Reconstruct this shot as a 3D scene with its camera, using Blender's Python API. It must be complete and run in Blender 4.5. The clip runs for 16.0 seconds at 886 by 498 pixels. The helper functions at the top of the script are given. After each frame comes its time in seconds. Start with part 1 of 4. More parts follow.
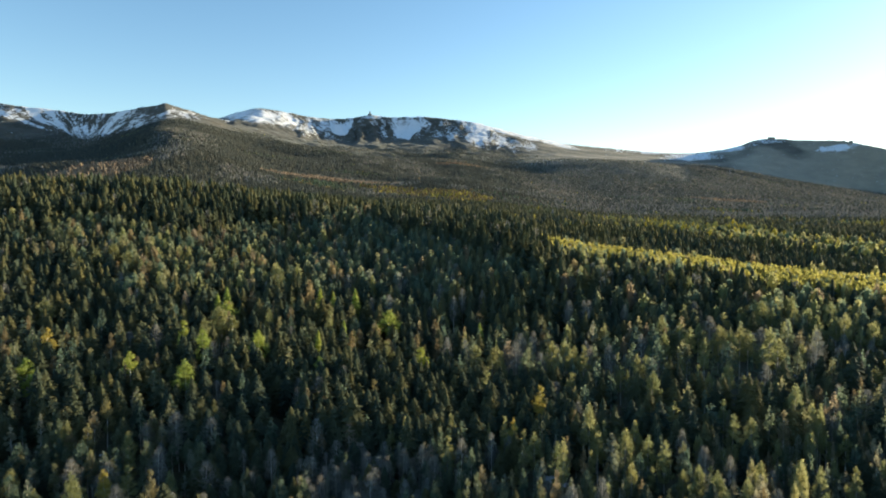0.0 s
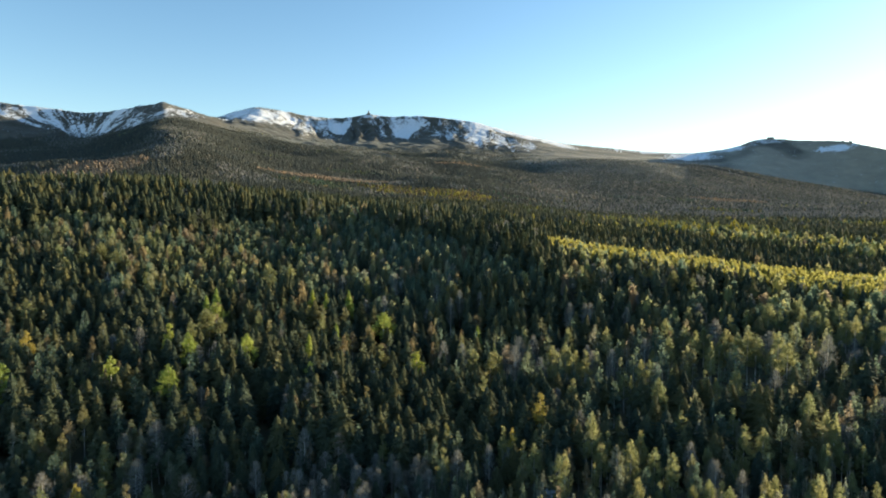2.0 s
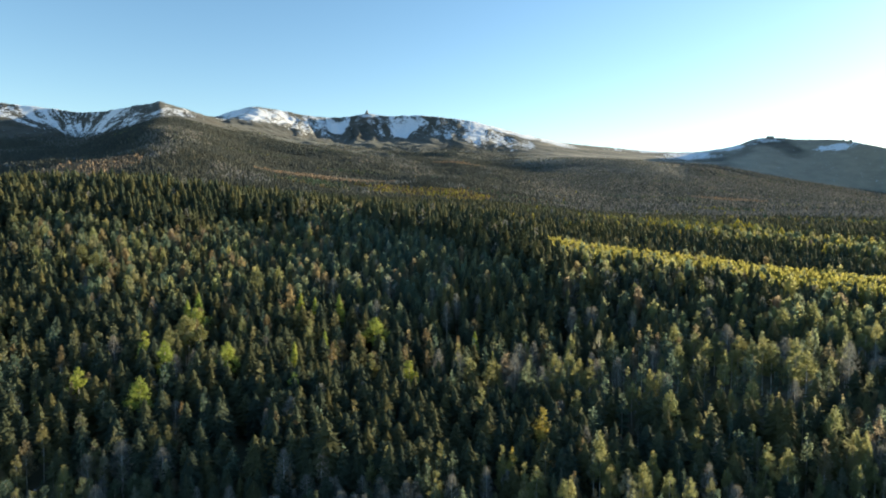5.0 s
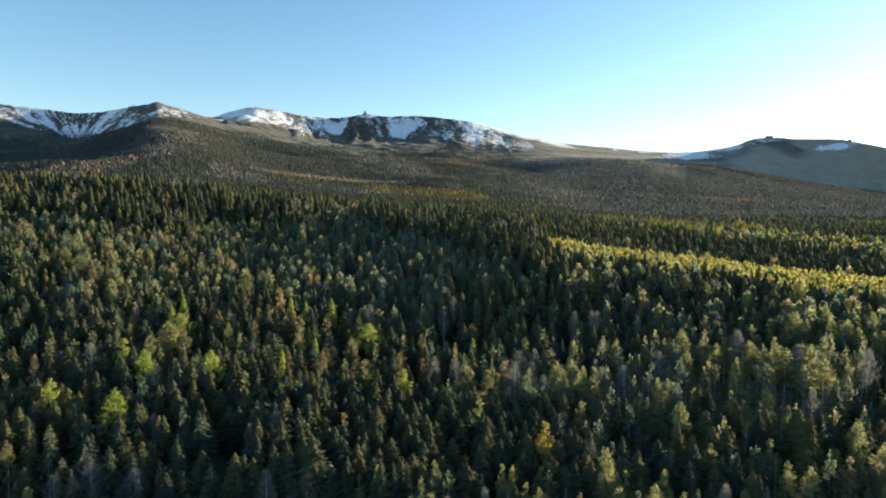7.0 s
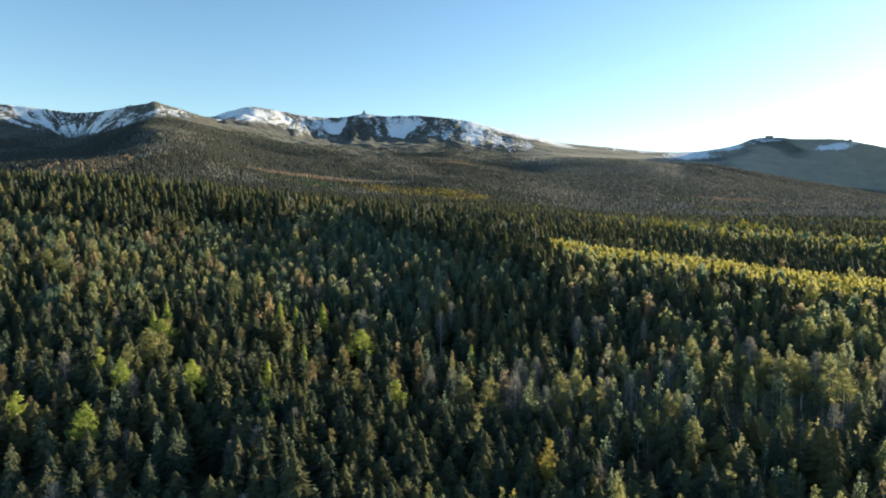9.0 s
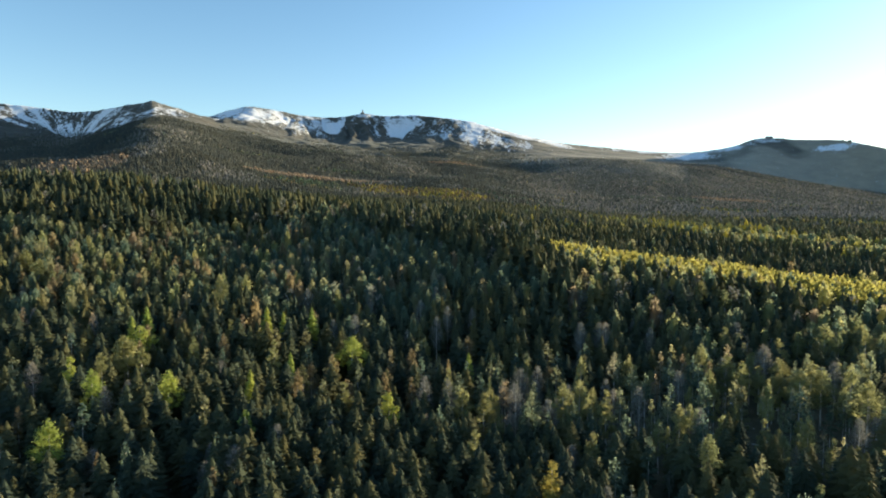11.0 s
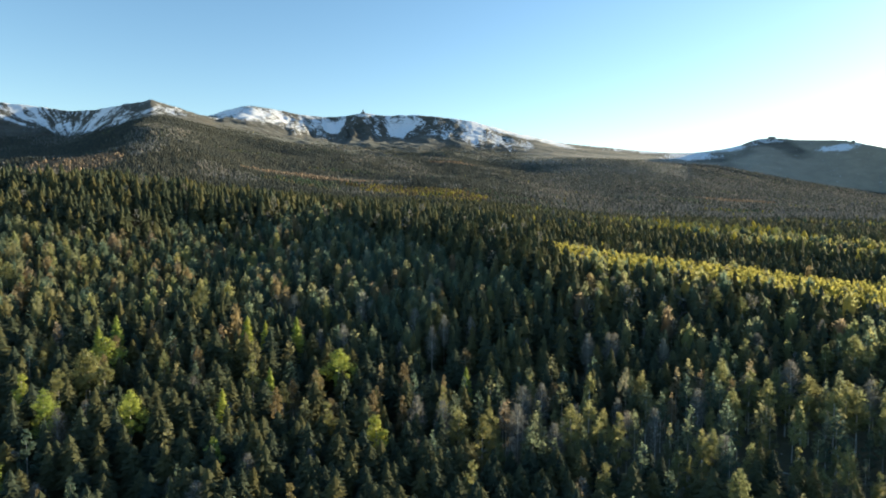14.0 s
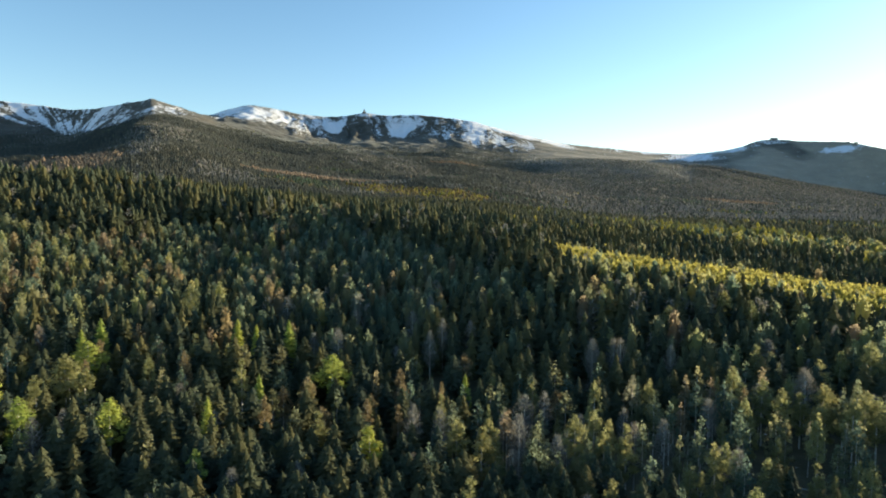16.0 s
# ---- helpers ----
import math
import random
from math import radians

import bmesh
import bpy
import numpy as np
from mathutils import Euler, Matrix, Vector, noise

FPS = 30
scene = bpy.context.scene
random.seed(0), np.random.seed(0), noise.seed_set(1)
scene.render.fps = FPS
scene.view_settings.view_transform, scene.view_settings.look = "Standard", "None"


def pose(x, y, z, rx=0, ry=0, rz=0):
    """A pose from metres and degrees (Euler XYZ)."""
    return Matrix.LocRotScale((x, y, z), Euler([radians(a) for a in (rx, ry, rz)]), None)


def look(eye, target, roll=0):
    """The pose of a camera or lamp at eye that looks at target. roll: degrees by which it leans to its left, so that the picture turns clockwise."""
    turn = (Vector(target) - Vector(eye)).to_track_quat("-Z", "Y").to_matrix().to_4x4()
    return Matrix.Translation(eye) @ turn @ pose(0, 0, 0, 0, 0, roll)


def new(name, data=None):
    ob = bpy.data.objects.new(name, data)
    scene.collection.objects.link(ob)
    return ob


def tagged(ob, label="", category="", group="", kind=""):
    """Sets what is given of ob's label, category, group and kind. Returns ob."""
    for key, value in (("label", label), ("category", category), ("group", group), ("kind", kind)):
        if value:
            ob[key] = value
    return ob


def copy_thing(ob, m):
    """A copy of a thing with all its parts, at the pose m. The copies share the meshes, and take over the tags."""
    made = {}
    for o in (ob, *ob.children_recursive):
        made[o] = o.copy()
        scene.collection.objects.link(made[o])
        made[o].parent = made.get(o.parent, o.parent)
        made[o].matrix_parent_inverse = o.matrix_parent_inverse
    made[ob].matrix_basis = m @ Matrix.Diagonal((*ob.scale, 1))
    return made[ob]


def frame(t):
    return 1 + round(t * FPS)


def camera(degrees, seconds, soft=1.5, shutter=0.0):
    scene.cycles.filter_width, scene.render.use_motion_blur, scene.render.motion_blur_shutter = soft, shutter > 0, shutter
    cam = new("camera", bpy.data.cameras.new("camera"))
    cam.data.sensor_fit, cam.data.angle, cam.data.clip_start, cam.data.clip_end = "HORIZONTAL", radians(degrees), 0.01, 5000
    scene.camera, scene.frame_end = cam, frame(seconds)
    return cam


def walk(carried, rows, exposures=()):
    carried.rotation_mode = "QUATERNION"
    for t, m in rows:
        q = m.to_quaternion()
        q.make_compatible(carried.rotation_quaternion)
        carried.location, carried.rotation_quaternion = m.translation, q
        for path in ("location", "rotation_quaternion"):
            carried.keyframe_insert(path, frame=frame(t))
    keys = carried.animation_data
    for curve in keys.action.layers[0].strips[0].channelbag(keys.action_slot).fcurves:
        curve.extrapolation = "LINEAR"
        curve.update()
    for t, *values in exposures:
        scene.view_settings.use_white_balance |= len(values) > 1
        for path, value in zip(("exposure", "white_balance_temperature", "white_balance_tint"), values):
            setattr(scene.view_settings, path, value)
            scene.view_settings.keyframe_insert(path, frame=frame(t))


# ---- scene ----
cam = camera(72.2, 16.0, soft=1.9)
PATH = [
    (0, (-1.576, 2.082, 109.973), (-1.615, 4.078, 109.855), -0.0),
    (0.5, (-1.294, 4.599, 109.851), (-1.332, 6.595, 109.734), 0.0),
    (1, (-1.073, 7.147, 109.729), (-1.11, 9.143, 109.611), -0.0),
    (1.5, (-0.932, 9.733, 109.688), (-0.968, 11.729, 109.571), -0.0),
    (2, (-0.684, 12.451, 109.674), (-0.719, 14.447, 109.555), 0.1),
    (2.5, (-0.42, 15.047, 109.625), (-0.455, 17.043, 109.506), -0.0),
    (3, (-0.226, 17.696, 109.591), (-0.261, 19.692, 109.472), -0.0),
    (3.5, (-0.002, 20.408, 109.503), (-0.036, 22.404, 109.383), 0.0),
    (4, (0.231, 23.303, 109.512), (0.198, 25.299, 109.392), 0.0),
    (6.5, (1.519, 38.269, 109.418), (1.489, 40.266, 109.299), -0.0),
    (7, (1.696, 41.553, 109.445), (1.668, 43.549, 109.327), -0.1),
    (7.5, (1.967, 44.804, 109.45), (1.939, 46.8, 109.332), -0.0),
    (8, (2.272, 48.274, 109.45), (2.245, 50.271, 109.333), -0.1),
    (8.5, (2.501, 51.714, 109.465), (2.474, 53.71, 109.348), -0.1),
    (9, (2.691, 55.138, 109.521), (2.665, 57.134, 109.403), -0.1),
    (11.5, (3.983, 72.694, 109.749), (3.961, 74.691, 109.632), -0.0),
    (12, (4.307, 76.252, 109.842), (4.285, 78.248, 109.724), -0.0),
    (12.5, (4.597, 79.772, 109.919), (4.574, 81.768, 109.801), -0.0),
    (13, (4.943, 83.354, 109.996), (4.92, 85.35, 109.878), -0.0),
    (13.5, (5.18, 86.54, 110.084), (5.157, 88.536, 109.967), 0.0),
    (14, (5.353, 89.588, 110.121), (5.328, 91.585, 110.004), 0.1),
    (14.5, (5.443, 92.281, 110.141), (5.419, 94.277, 110.024), 0.2),
    (15, (5.703, 94.803, 110.119), (5.678, 96.799, 110.002), 0.2),
    (15.5, (5.905, 96.943, 110.054), (5.878, 98.939, 109.939), 0.3),
    (16, (6.088, 98.934, 109.959), (6.06, 100.931, 109.843), 0.3),
]
walk(cam, [(t, look(eye, target, roll)) for t, eye, target, roll in PATH])

# ---- light ----
SUN_AZ, SUN_EL = 63.0, 10.0            # degrees to the right of +y, and above the horizon
world = bpy.data.worlds.new("world")
scene.world = world
world.use_nodes = True
wn = world.node_tree.nodes
sky = wn.new("ShaderNodeTexSky")
sky.sky_type = "NISHITA"
sky.sun_disc = False
sky.sun_elevation = radians(SUN_EL)
sky.sun_rotation = radians(SUN_AZ)
sky.altitude = 600
sky.air_density, sky.dust_density, sky.ozone_density = 1.0, 0.42, 2.3
wn["Background"].inputs["Strength"].default_value = 0.094
tint = wn.new("ShaderNodeHueSaturation")
tint.inputs["Saturation"].default_value = 1.12
shade = wn.new("ShaderNodeMix")
shade.data_type, shade.blend_type = "RGBA", "MULTIPLY"
shade.inputs[0].default_value = 1.0
shade.inputs[7].default_value = (1.12, 1.025, 0.925, 1)
world.node_tree.links.new(sky.outputs[0], tint.inputs["Color"])
world.node_tree.links.new(tint.outputs[0], shade.inputs[6])
world.node_tree.links.new(shade.outputs[2], wn["Background"].inputs["Color"])
sun = new("sun", bpy.data.lights.new("sun", "SUN"))
sun.data.energy, sun.data.angle, sun.data.color = 3.9, radians(0.6), (1.0, 0.83, 0.53)
sdir = Vector((math.sin(radians(SUN_AZ)) * math.cos(radians(SUN_EL)), math.cos(radians(SUN_AZ)) * math.cos(radians(SUN_EL)), math.sin(radians(SUN_EL))))
sun.matrix_world = look(sdir * 900, (0, 0, 0))
scene.view_settings.exposure = 1.72

rng = np.random.default_rng(7)


# ---- materials ----
def material(name, rough=0.9, haze_sheen=0.0, gloss=0.12):
    m = bpy.data.materials.new(name)
    m.use_nodes = True
    nt = m.node_tree
    p = nt.nodes["Principled BSDF"]
    p.inputs["Roughness"].default_value = rough
    p.inputs["Specular IOR Level"].default_value = gloss
    # bluish sheen imitates the veil of distance haze; weight 0 leaves it off
    p.inputs["Sheen Weight"].default_value = haze_sheen
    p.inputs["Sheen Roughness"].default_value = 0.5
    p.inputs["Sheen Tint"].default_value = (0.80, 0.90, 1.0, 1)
    return m, nt, p


def node(nt, kind, **values):
    n = nt.nodes.new(kind)
    for key, v in values.items():
        n.inputs[key].default_value = v
    return n


def ramp(nt, source, stops):
    r = nt.nodes.new("ShaderNodeValToRGB")
    while len(r.color_ramp.elements) < len(stops):
        r.color_ramp.elements.new(0.5)
    for e, (p, c) in zip(r.color_ramp.elements, stops):
        e.position, e.color = p, (*c, 1)
    nt.links.new(source, r.inputs[0])
    return r.outputs[0]


def maths(nt, op, a, b):
    n = nt.nodes.new("ShaderNodeMath")
    n.operation = op
    for i, v in enumerate((a, b)):
        if isinstance(v, (int, float)):
            n.inputs[i].default_value = v
        else:
            nt.links.new(v, n.inputs[i])
    return n.outputs[0]


def mixed(nt, fac, a, b, mode="MIX"):
    n = nt.nodes.new("ShaderNodeMix")
    n.data_type, n.blend_type = "RGBA", mode
    for i, v in ((0, fac), (6, a), (7, b)):
        if isinstance(v, (int, float)):
            n.inputs[i].default_value = v
        elif isinstance(v, tuple):
            n.inputs[i].default_value = (*v, 1)
        else:
            nt.links.new(v, n.inputs[i])
    return n.outputs[2]


def noise_at(nt, scale, detail=3.0, rough=0.55):
    geo = nt.nodes.new("ShaderNodeNewGeometry")
    n = node(nt, "ShaderNodeTexNoise", Scale=scale, Detail=detail, Roughness=rough)
    nt.links.new(geo.outputs["Position"], n.inputs["Vector"])
    return n.outputs[0]


def foliage(name, stops, glow):
    """Leaves or needles: a tone for each tree, a smaller one for each spray, light that comes through, and a faint
    bluish sheen for haze.
    """
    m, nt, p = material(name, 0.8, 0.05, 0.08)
    tone = nt.nodes.new("ShaderNodeAttribute")
    tone.attribute_name = "tone"
    info = nt.nodes.new("ShaderNodeObjectInfo")
    geo = nt.nodes.new("ShaderNodeNewGeometry")
    t = maths(nt, "FRACT", maths(nt, "ADD", tone.outputs["Fac"], info.outputs["Random"]), 0.0)
    c = ramp(nt, t, stops)
    spray = maths(nt, "ADD", maths(nt, "MULTIPLY", geo.outputs["Random Per Island"], 0.24), 0.88)
    comb = nt.nodes.new("ShaderNodeCombineColor")
    for i in range(3):
        nt.links.new(spray, comb.inputs[i])
    c = mixed(nt, 1.0, c, comb.outputs[0], "MULTIPLY")
    nt.links.new(c, p.inputs["Base Color"])
    tr = nt.nodes.new("ShaderNodeBsdfTranslucent")
    nt.links.new(c, tr.inputs["Color"])
    mx = nt.nodes.new("ShaderNodeMixShader")
    mx.inputs[0].default_value = glow
    nt.links.new(p.outputs[0], mx.inputs[1])
    nt.links.new(tr.outputs[0], mx.inputs[2])
    nt.links.new(mx.outputs[0], nt.nodes["Material Output"].inputs["Surface"])
    return m


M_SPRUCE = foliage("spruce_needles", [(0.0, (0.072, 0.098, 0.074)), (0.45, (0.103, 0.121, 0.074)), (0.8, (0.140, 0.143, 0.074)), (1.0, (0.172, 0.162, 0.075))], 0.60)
# far spruces: the haze over the slopes is put into this grey-green
M_HAZED = foliage("hazed_spruce_needles", [(0.0, (0.078, 0.094, 0.080)), (0.5, (0.098, 0.108, 0.087)), (1.0, (0.130, 0.130, 0.098))], 0.5)
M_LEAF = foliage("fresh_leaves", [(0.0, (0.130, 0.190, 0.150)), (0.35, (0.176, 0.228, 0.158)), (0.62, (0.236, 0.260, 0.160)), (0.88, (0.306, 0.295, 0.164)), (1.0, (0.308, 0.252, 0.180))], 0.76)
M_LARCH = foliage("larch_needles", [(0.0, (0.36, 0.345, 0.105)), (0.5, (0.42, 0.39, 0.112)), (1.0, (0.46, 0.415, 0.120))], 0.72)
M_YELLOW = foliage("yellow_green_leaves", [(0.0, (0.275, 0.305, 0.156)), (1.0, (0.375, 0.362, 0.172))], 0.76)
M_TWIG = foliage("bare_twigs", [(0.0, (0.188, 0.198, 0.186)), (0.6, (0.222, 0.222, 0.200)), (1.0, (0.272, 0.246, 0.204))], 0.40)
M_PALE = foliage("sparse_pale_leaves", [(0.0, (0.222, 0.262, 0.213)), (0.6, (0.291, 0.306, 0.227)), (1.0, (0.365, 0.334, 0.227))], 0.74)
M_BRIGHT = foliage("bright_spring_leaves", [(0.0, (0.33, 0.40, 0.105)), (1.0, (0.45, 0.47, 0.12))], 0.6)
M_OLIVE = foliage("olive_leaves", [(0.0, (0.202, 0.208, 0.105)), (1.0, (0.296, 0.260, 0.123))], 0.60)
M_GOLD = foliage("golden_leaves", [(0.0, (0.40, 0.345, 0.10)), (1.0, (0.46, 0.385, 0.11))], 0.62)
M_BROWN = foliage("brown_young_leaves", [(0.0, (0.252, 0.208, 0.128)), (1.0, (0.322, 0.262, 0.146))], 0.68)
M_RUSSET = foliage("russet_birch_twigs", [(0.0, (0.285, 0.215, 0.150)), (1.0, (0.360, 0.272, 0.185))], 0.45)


def bark(name, a, b, scale):
    m, nt, p = material(name, 0.9)
    nt.links.new(ramp(nt, noise_at(nt, scale, 4), [(0.35, a), (0.65, b)]), p.inputs["Base Color"])
    return m


M_BARK = bark("spruce_bark", (0.09, 0.065, 0.05), (0.15, 0.11, 0.085), 3.0)
M_BIRCH = bark("birch_bark", (0.30, 0.285, 0.26), (0.60, 0.58, 0.54), 1.6)


def ground_material():
    # the 0.08 is sheen that veils the far land like haze
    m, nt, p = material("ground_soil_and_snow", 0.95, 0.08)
    near = ramp(nt, noise_at(nt, 0.09, 6), [(0.3, (0.055, 0.052, 0.030)), (0.55, (0.095, 0.083, 0.048)), (0.75, (0.150, 0.125, 0.075))])
    wood = ramp(nt, noise_at(nt, 0.006, 8, 0.68), [(0.30, (0.042, 0.048, 0.034)), (0.52, (0.060, 0.062, 0.044)), (0.68, (0.090, 0.080, 0.058))])
    grain = ramp(nt, noise_at(nt, 0.06, 6, 0.75), [(0.35, (0.45, 0.45, 0.45)), (0.65, (1.5, 1.5, 1.5))])
    wood = mixed(nt, 1.0, wood, grain, "MULTIPLY")
    heath = ramp(nt, noise_at(nt, 0.012, 8, 0.7), [(0.3, (0.036, 0.036, 0.029)), (0.5, (0.056, 0.052, 0.040)), (0.7, (0.092, 0.078, 0.060))])

    def mask(name):
        a = nt.nodes.new("ShaderNodeAttribute")
        a.attribute_name = name
        return a.outputs["Fac"]

    c = mixed(nt, mask("far"), near, wood)
    c = mixed(nt, mask("heath"), c, heath)
    # dry grass, made paler so that its colour carries the haze
    hazy_grass = ramp(nt, noise_at(nt, 0.010, 8, 0.7), [(0.3, (0.215, 0.186, 0.142)), (0.5, (0.270, 0.232, 0.174)), (0.7, (0.330, 0.282, 0.210))])
    c = mixed(nt, mask("hazy_grass"), c, hazy_grass)
    fray = maths(nt, "ADD", maths(nt, "MULTIPLY", noise_at(nt, 0.045, 7, 0.72), 2.6), -1.3)
    speckle = maths(nt, "ADD", maths(nt, "MULTIPLY", noise_at(nt, 0.13, 4, 0.7), 1.5), -0.75)
    s = maths(nt, "ADD", maths(nt, "ADD", mask("snow"), fray), speckle)
    s = ramp(nt, s, [(0.46, (0, 0, 0)), (0.54, (1, 1, 1))])
    c = mixed(nt, s, c, (0.66, 0.69, 0.74))
    nt.links.new(c, p.inputs["Base Color"])
    bump = node(nt, "ShaderNodeBump", Strength=0.5, Distance=3.0)
    nt.links.new(noise_at(nt, 0.06, 6, 0.7), bump.inputs["Height"])
    nt.links.new(bump.outputs[0], p.inputs["Normal"])
    return m


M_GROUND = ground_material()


# ---- the land ----
def cubic(xp, fp, x):
    """Smooth curve through fp (last axis) at xp, kept within its ends."""
    xp, fp = np.asarray(xp, float), np.asarray(fp, float)
    d = np.diff(fp, axis=-1) / np.diff(xp)
    m = np.concatenate([d[..., :1], (d[..., 1:] + d[..., :-1]) / 2, d[..., -1:]], -1)
    x = np.clip(x, xp[0], xp[-1])
    i = np.clip(np.searchsorted(xp, x) - 1, 0, len(xp) - 2)
    w = xp[i + 1] - xp[i]
    t = (x - xp[i]) / w
    return ((2 * t**3 - 3 * t**2 + 1) * fp[..., i] + (t**3 - 2 * t**2 + t) * w * m[..., i]
            + (3 * t**2 - 2 * t**3) * fp[..., i + 1] + (t**3 - t**2) * w * m[..., i + 1])


def smooth(a, b, x):
    t = np.clip((x - a) / (b - a), 0, 1)
    return t * t * (3 - 2 * t)


def value_noise(x, y, seed=0):
    """Smooth lattice noise, -1 to 1, on arrays."""
    xi, yi = np.floor(x).astype(np.int64), np.floor(y).astype(np.int64)
    fx, fy = x - xi, y - yi
    fx, fy = fx * fx * (3 - 2 * fx), fy * fy * (3 - 2 * fy)

    def h(i, j):
        n = (i * 374761393 + j * 668265263 + seed * 1442695041) & 0x7FFFFFFF
        n = ((n ^ (n >> 13)) * 1274126177) & 0x7FFFFFFF
        return ((n ^ (n >> 16)) & 0xFFFF) / 32767.5 - 1

    return (h(xi, yi) * (1 - fx) + h(xi + 1, yi) * fx) * (1 - fy) + (h(xi, yi + 1) * (1 - fx) + h(xi + 1, yi + 1) * fx) * fy


def fractal(x, y, octaves=4, seed=0):
    out, amp = 0, 1.0
    for o in range(octaves):
        out = out + amp * value_noise(x * 2**o, y * 2**o, seed + o)
        amp *= 0.5
    return out


# the wooded hill below the camera: heights over a plan of x and y
HILL_X = np.linspace(-520, 520, 9)
HILL_Y = [0, 130, 240, 320, 400, 480, 560, 650, 770]
HILL = [
    [40, 30, 21, 14, 10, 9, 10, 13, 15],
    [56, 45, 32, 24, 21, 20, 23, 27, 28],
    [71, 61, 46, 34, 29, 32, 36, 39, 38],
    [84, 75, 60, 48, 38, 42, 46, 47, 44],
    [97, 93, 79, 66, 64, 61, 54, 51, 48],
    [110, 111, 98, 83, 84, 69, 59, 55, 52],
    [119, 121, 117, 100, 90, 66, 54, 50, 50],
    [119, 118, 115, 101, 90, 78, 67, 61, 59],
    [105, 102, 98, 93, 85, 77, 69, 65, 62],
]
# the slopes beyond it: heights over bearing (x / y) and distance
SLOPE_U = [-0.748, -0.609, -0.469, -0.330, -0.144, 0.042, 0.228, 0.414, 0.554, 0.710]
SLOPE_D = [700, 1000, 1400, 1900, 2500, 2800, 3200]
SLOPE = [
    [98, 102, 110, 108, 96, 88, 80, 74, 68, 64],
    [126, 129, 124, 119, 112, 107, 92, 86, 84, 82],
    [205, 220, 225, 195, 160, 148, 112, 102, 100, 98],
    [265, 268, 345, 275, 230, 205, 165, 150, 140, 130],
    [365, 370, 455, 390, 325, 285, 272, 246, 205, 155],
    [430, 432, 535, 450, 370, 335, 362, 322, 254, 186],
    [520, 520, 650, 530, 440, 395, 368, 312, 246, 188],
]
# the crest: bearing, distance, slope above the eye
CREST_U = [-0.748, -0.694, -0.655, -0.609, -0.562, -0.516, -0.487, -0.476, -0.460, -0.432, -0.395, -0.385, -0.357, -0.325, -0.292, -0.246, -0.209, -0.172, -0.139, -0.116, -0.05, -0.004, 0.033, 0.089, 0.135, 0.182, 0.237, 0.284, 0.330, 0.368, 0.414, 0.461, 0.484, 0.512, 0.554, 0.628, 0.665, 0.710, 0.85]
CREST_D = [3600, 3600, 3600, 3550, 3450, 3300, 3250, 3245, 3260, 3400, 3900, 4250, 4400, 4400, 4400, 4400, 4430, 4450, 4450, 4450, 4450, 4430, 4400, 4380, 4350, 4320, 4300, 4300, 4300, 4300, 4300, 4220, 4180, 4116, 4000, 3752, 3640, 3500, 3150]
CREST_Y = [183, 190, 195, 202, 200, 191, 187, 184, 190, 198, 210, 210, 200, 194, 197, 207, 212, 212, 206, 209, 209, 214, 220, 235, 247, 257, 263, 268, 272, 273.5, 270, 260, 251, 248.5, 251, 253, 260, 269, 290]


def hill_height(x, y):
    """Bicubic over the hill's table; x and y of one shape."""
    flat_x, flat_y = x.ravel(), y.ravel()
    rows = cubic(HILL_X, HILL, flat_x)                       # rows of the table at each x
    ys = np.clip(flat_y, 0, 770)
    hy = np.array(HILL_Y, float)
    d = np.diff(rows, axis=0) / np.diff(hy)[:, None]
    m = np.concatenate([d[:1], (d[1:] + d[:-1]) / 2, d[-1:]])
    i = np.clip(np.searchsorted(hy, ys) - 1, 0, len(hy) - 2)
    k = np.arange(len(ys))
    w = hy[i + 1] - hy[i]
    t = (ys - hy[i]) / w
    z = ((2 * t**3 - 3 * t**2 + 1) * rows[i, k] + (t**3 - 2 * t**2 + t) * w * m[i, k]
         + (3 * t**2 - 2 * t**3) * rows[i + 1, k] + (t**3 - t**2) * w * m[i + 1, k])
    z = z + 6 * np.exp(-((flat_x + 88) / 78) ** 2 - ((flat_y - 285) / 75) ** 2)      # a broad shoulder west of the flight
    z = z - 6 * smooth(202, 172, flat_y) * smooth(30, -20, flat_x)      # hollow added at the foot of the spruces, to put its trees in shade
    return z.reshape(x.shape)


# one sheet in rings round the start of the flight: fine ahead, coarse behind
AZ = np.concatenate([np.linspace(-180, -62, 14)[:-1], np.linspace(-62, -42, 24)[:-1], np.linspace(-42, 42, 740), np.linspace(42, 62, 24)[1:], np.linspace(62, 180, 14)[1:]])
RANGE = np.concatenate([np.linspace(0.5, 700, 42)[:-1], np.geomspace(700, 3000, 52)[:-1], np.linspace(3000, 4920, 170)])
az, rr = np.meshgrid(np.radians(AZ), RANGE)
GX, GY = rr * np.sin(az), rr * np.cos(az)
ahead = np.maximum(np.cos(az), 0.60)
DD = rr * ahead
UU = np.clip(np.tan(np.clip(az, -1.0, 1.0)), -0.748, 0.85)
slopes = np.stack([cubic(SLOPE_U, row, UU[0]) for row in SLOPE])
crest_d = cubic(CREST_U, CREST_D, UU[0])
crest_z = 110 + (377.8 - cubic(CREST_U, CREST_Y, UU[0])) / 1075 * crest_d
cliff = np.exp(-((UU[0] + 0.12) / 0.16) ** 4) + 0.8 * np.exp(-((UU[0] + 0.62) / 0.09) ** 4)
GZ = np.zeros_like(GX)
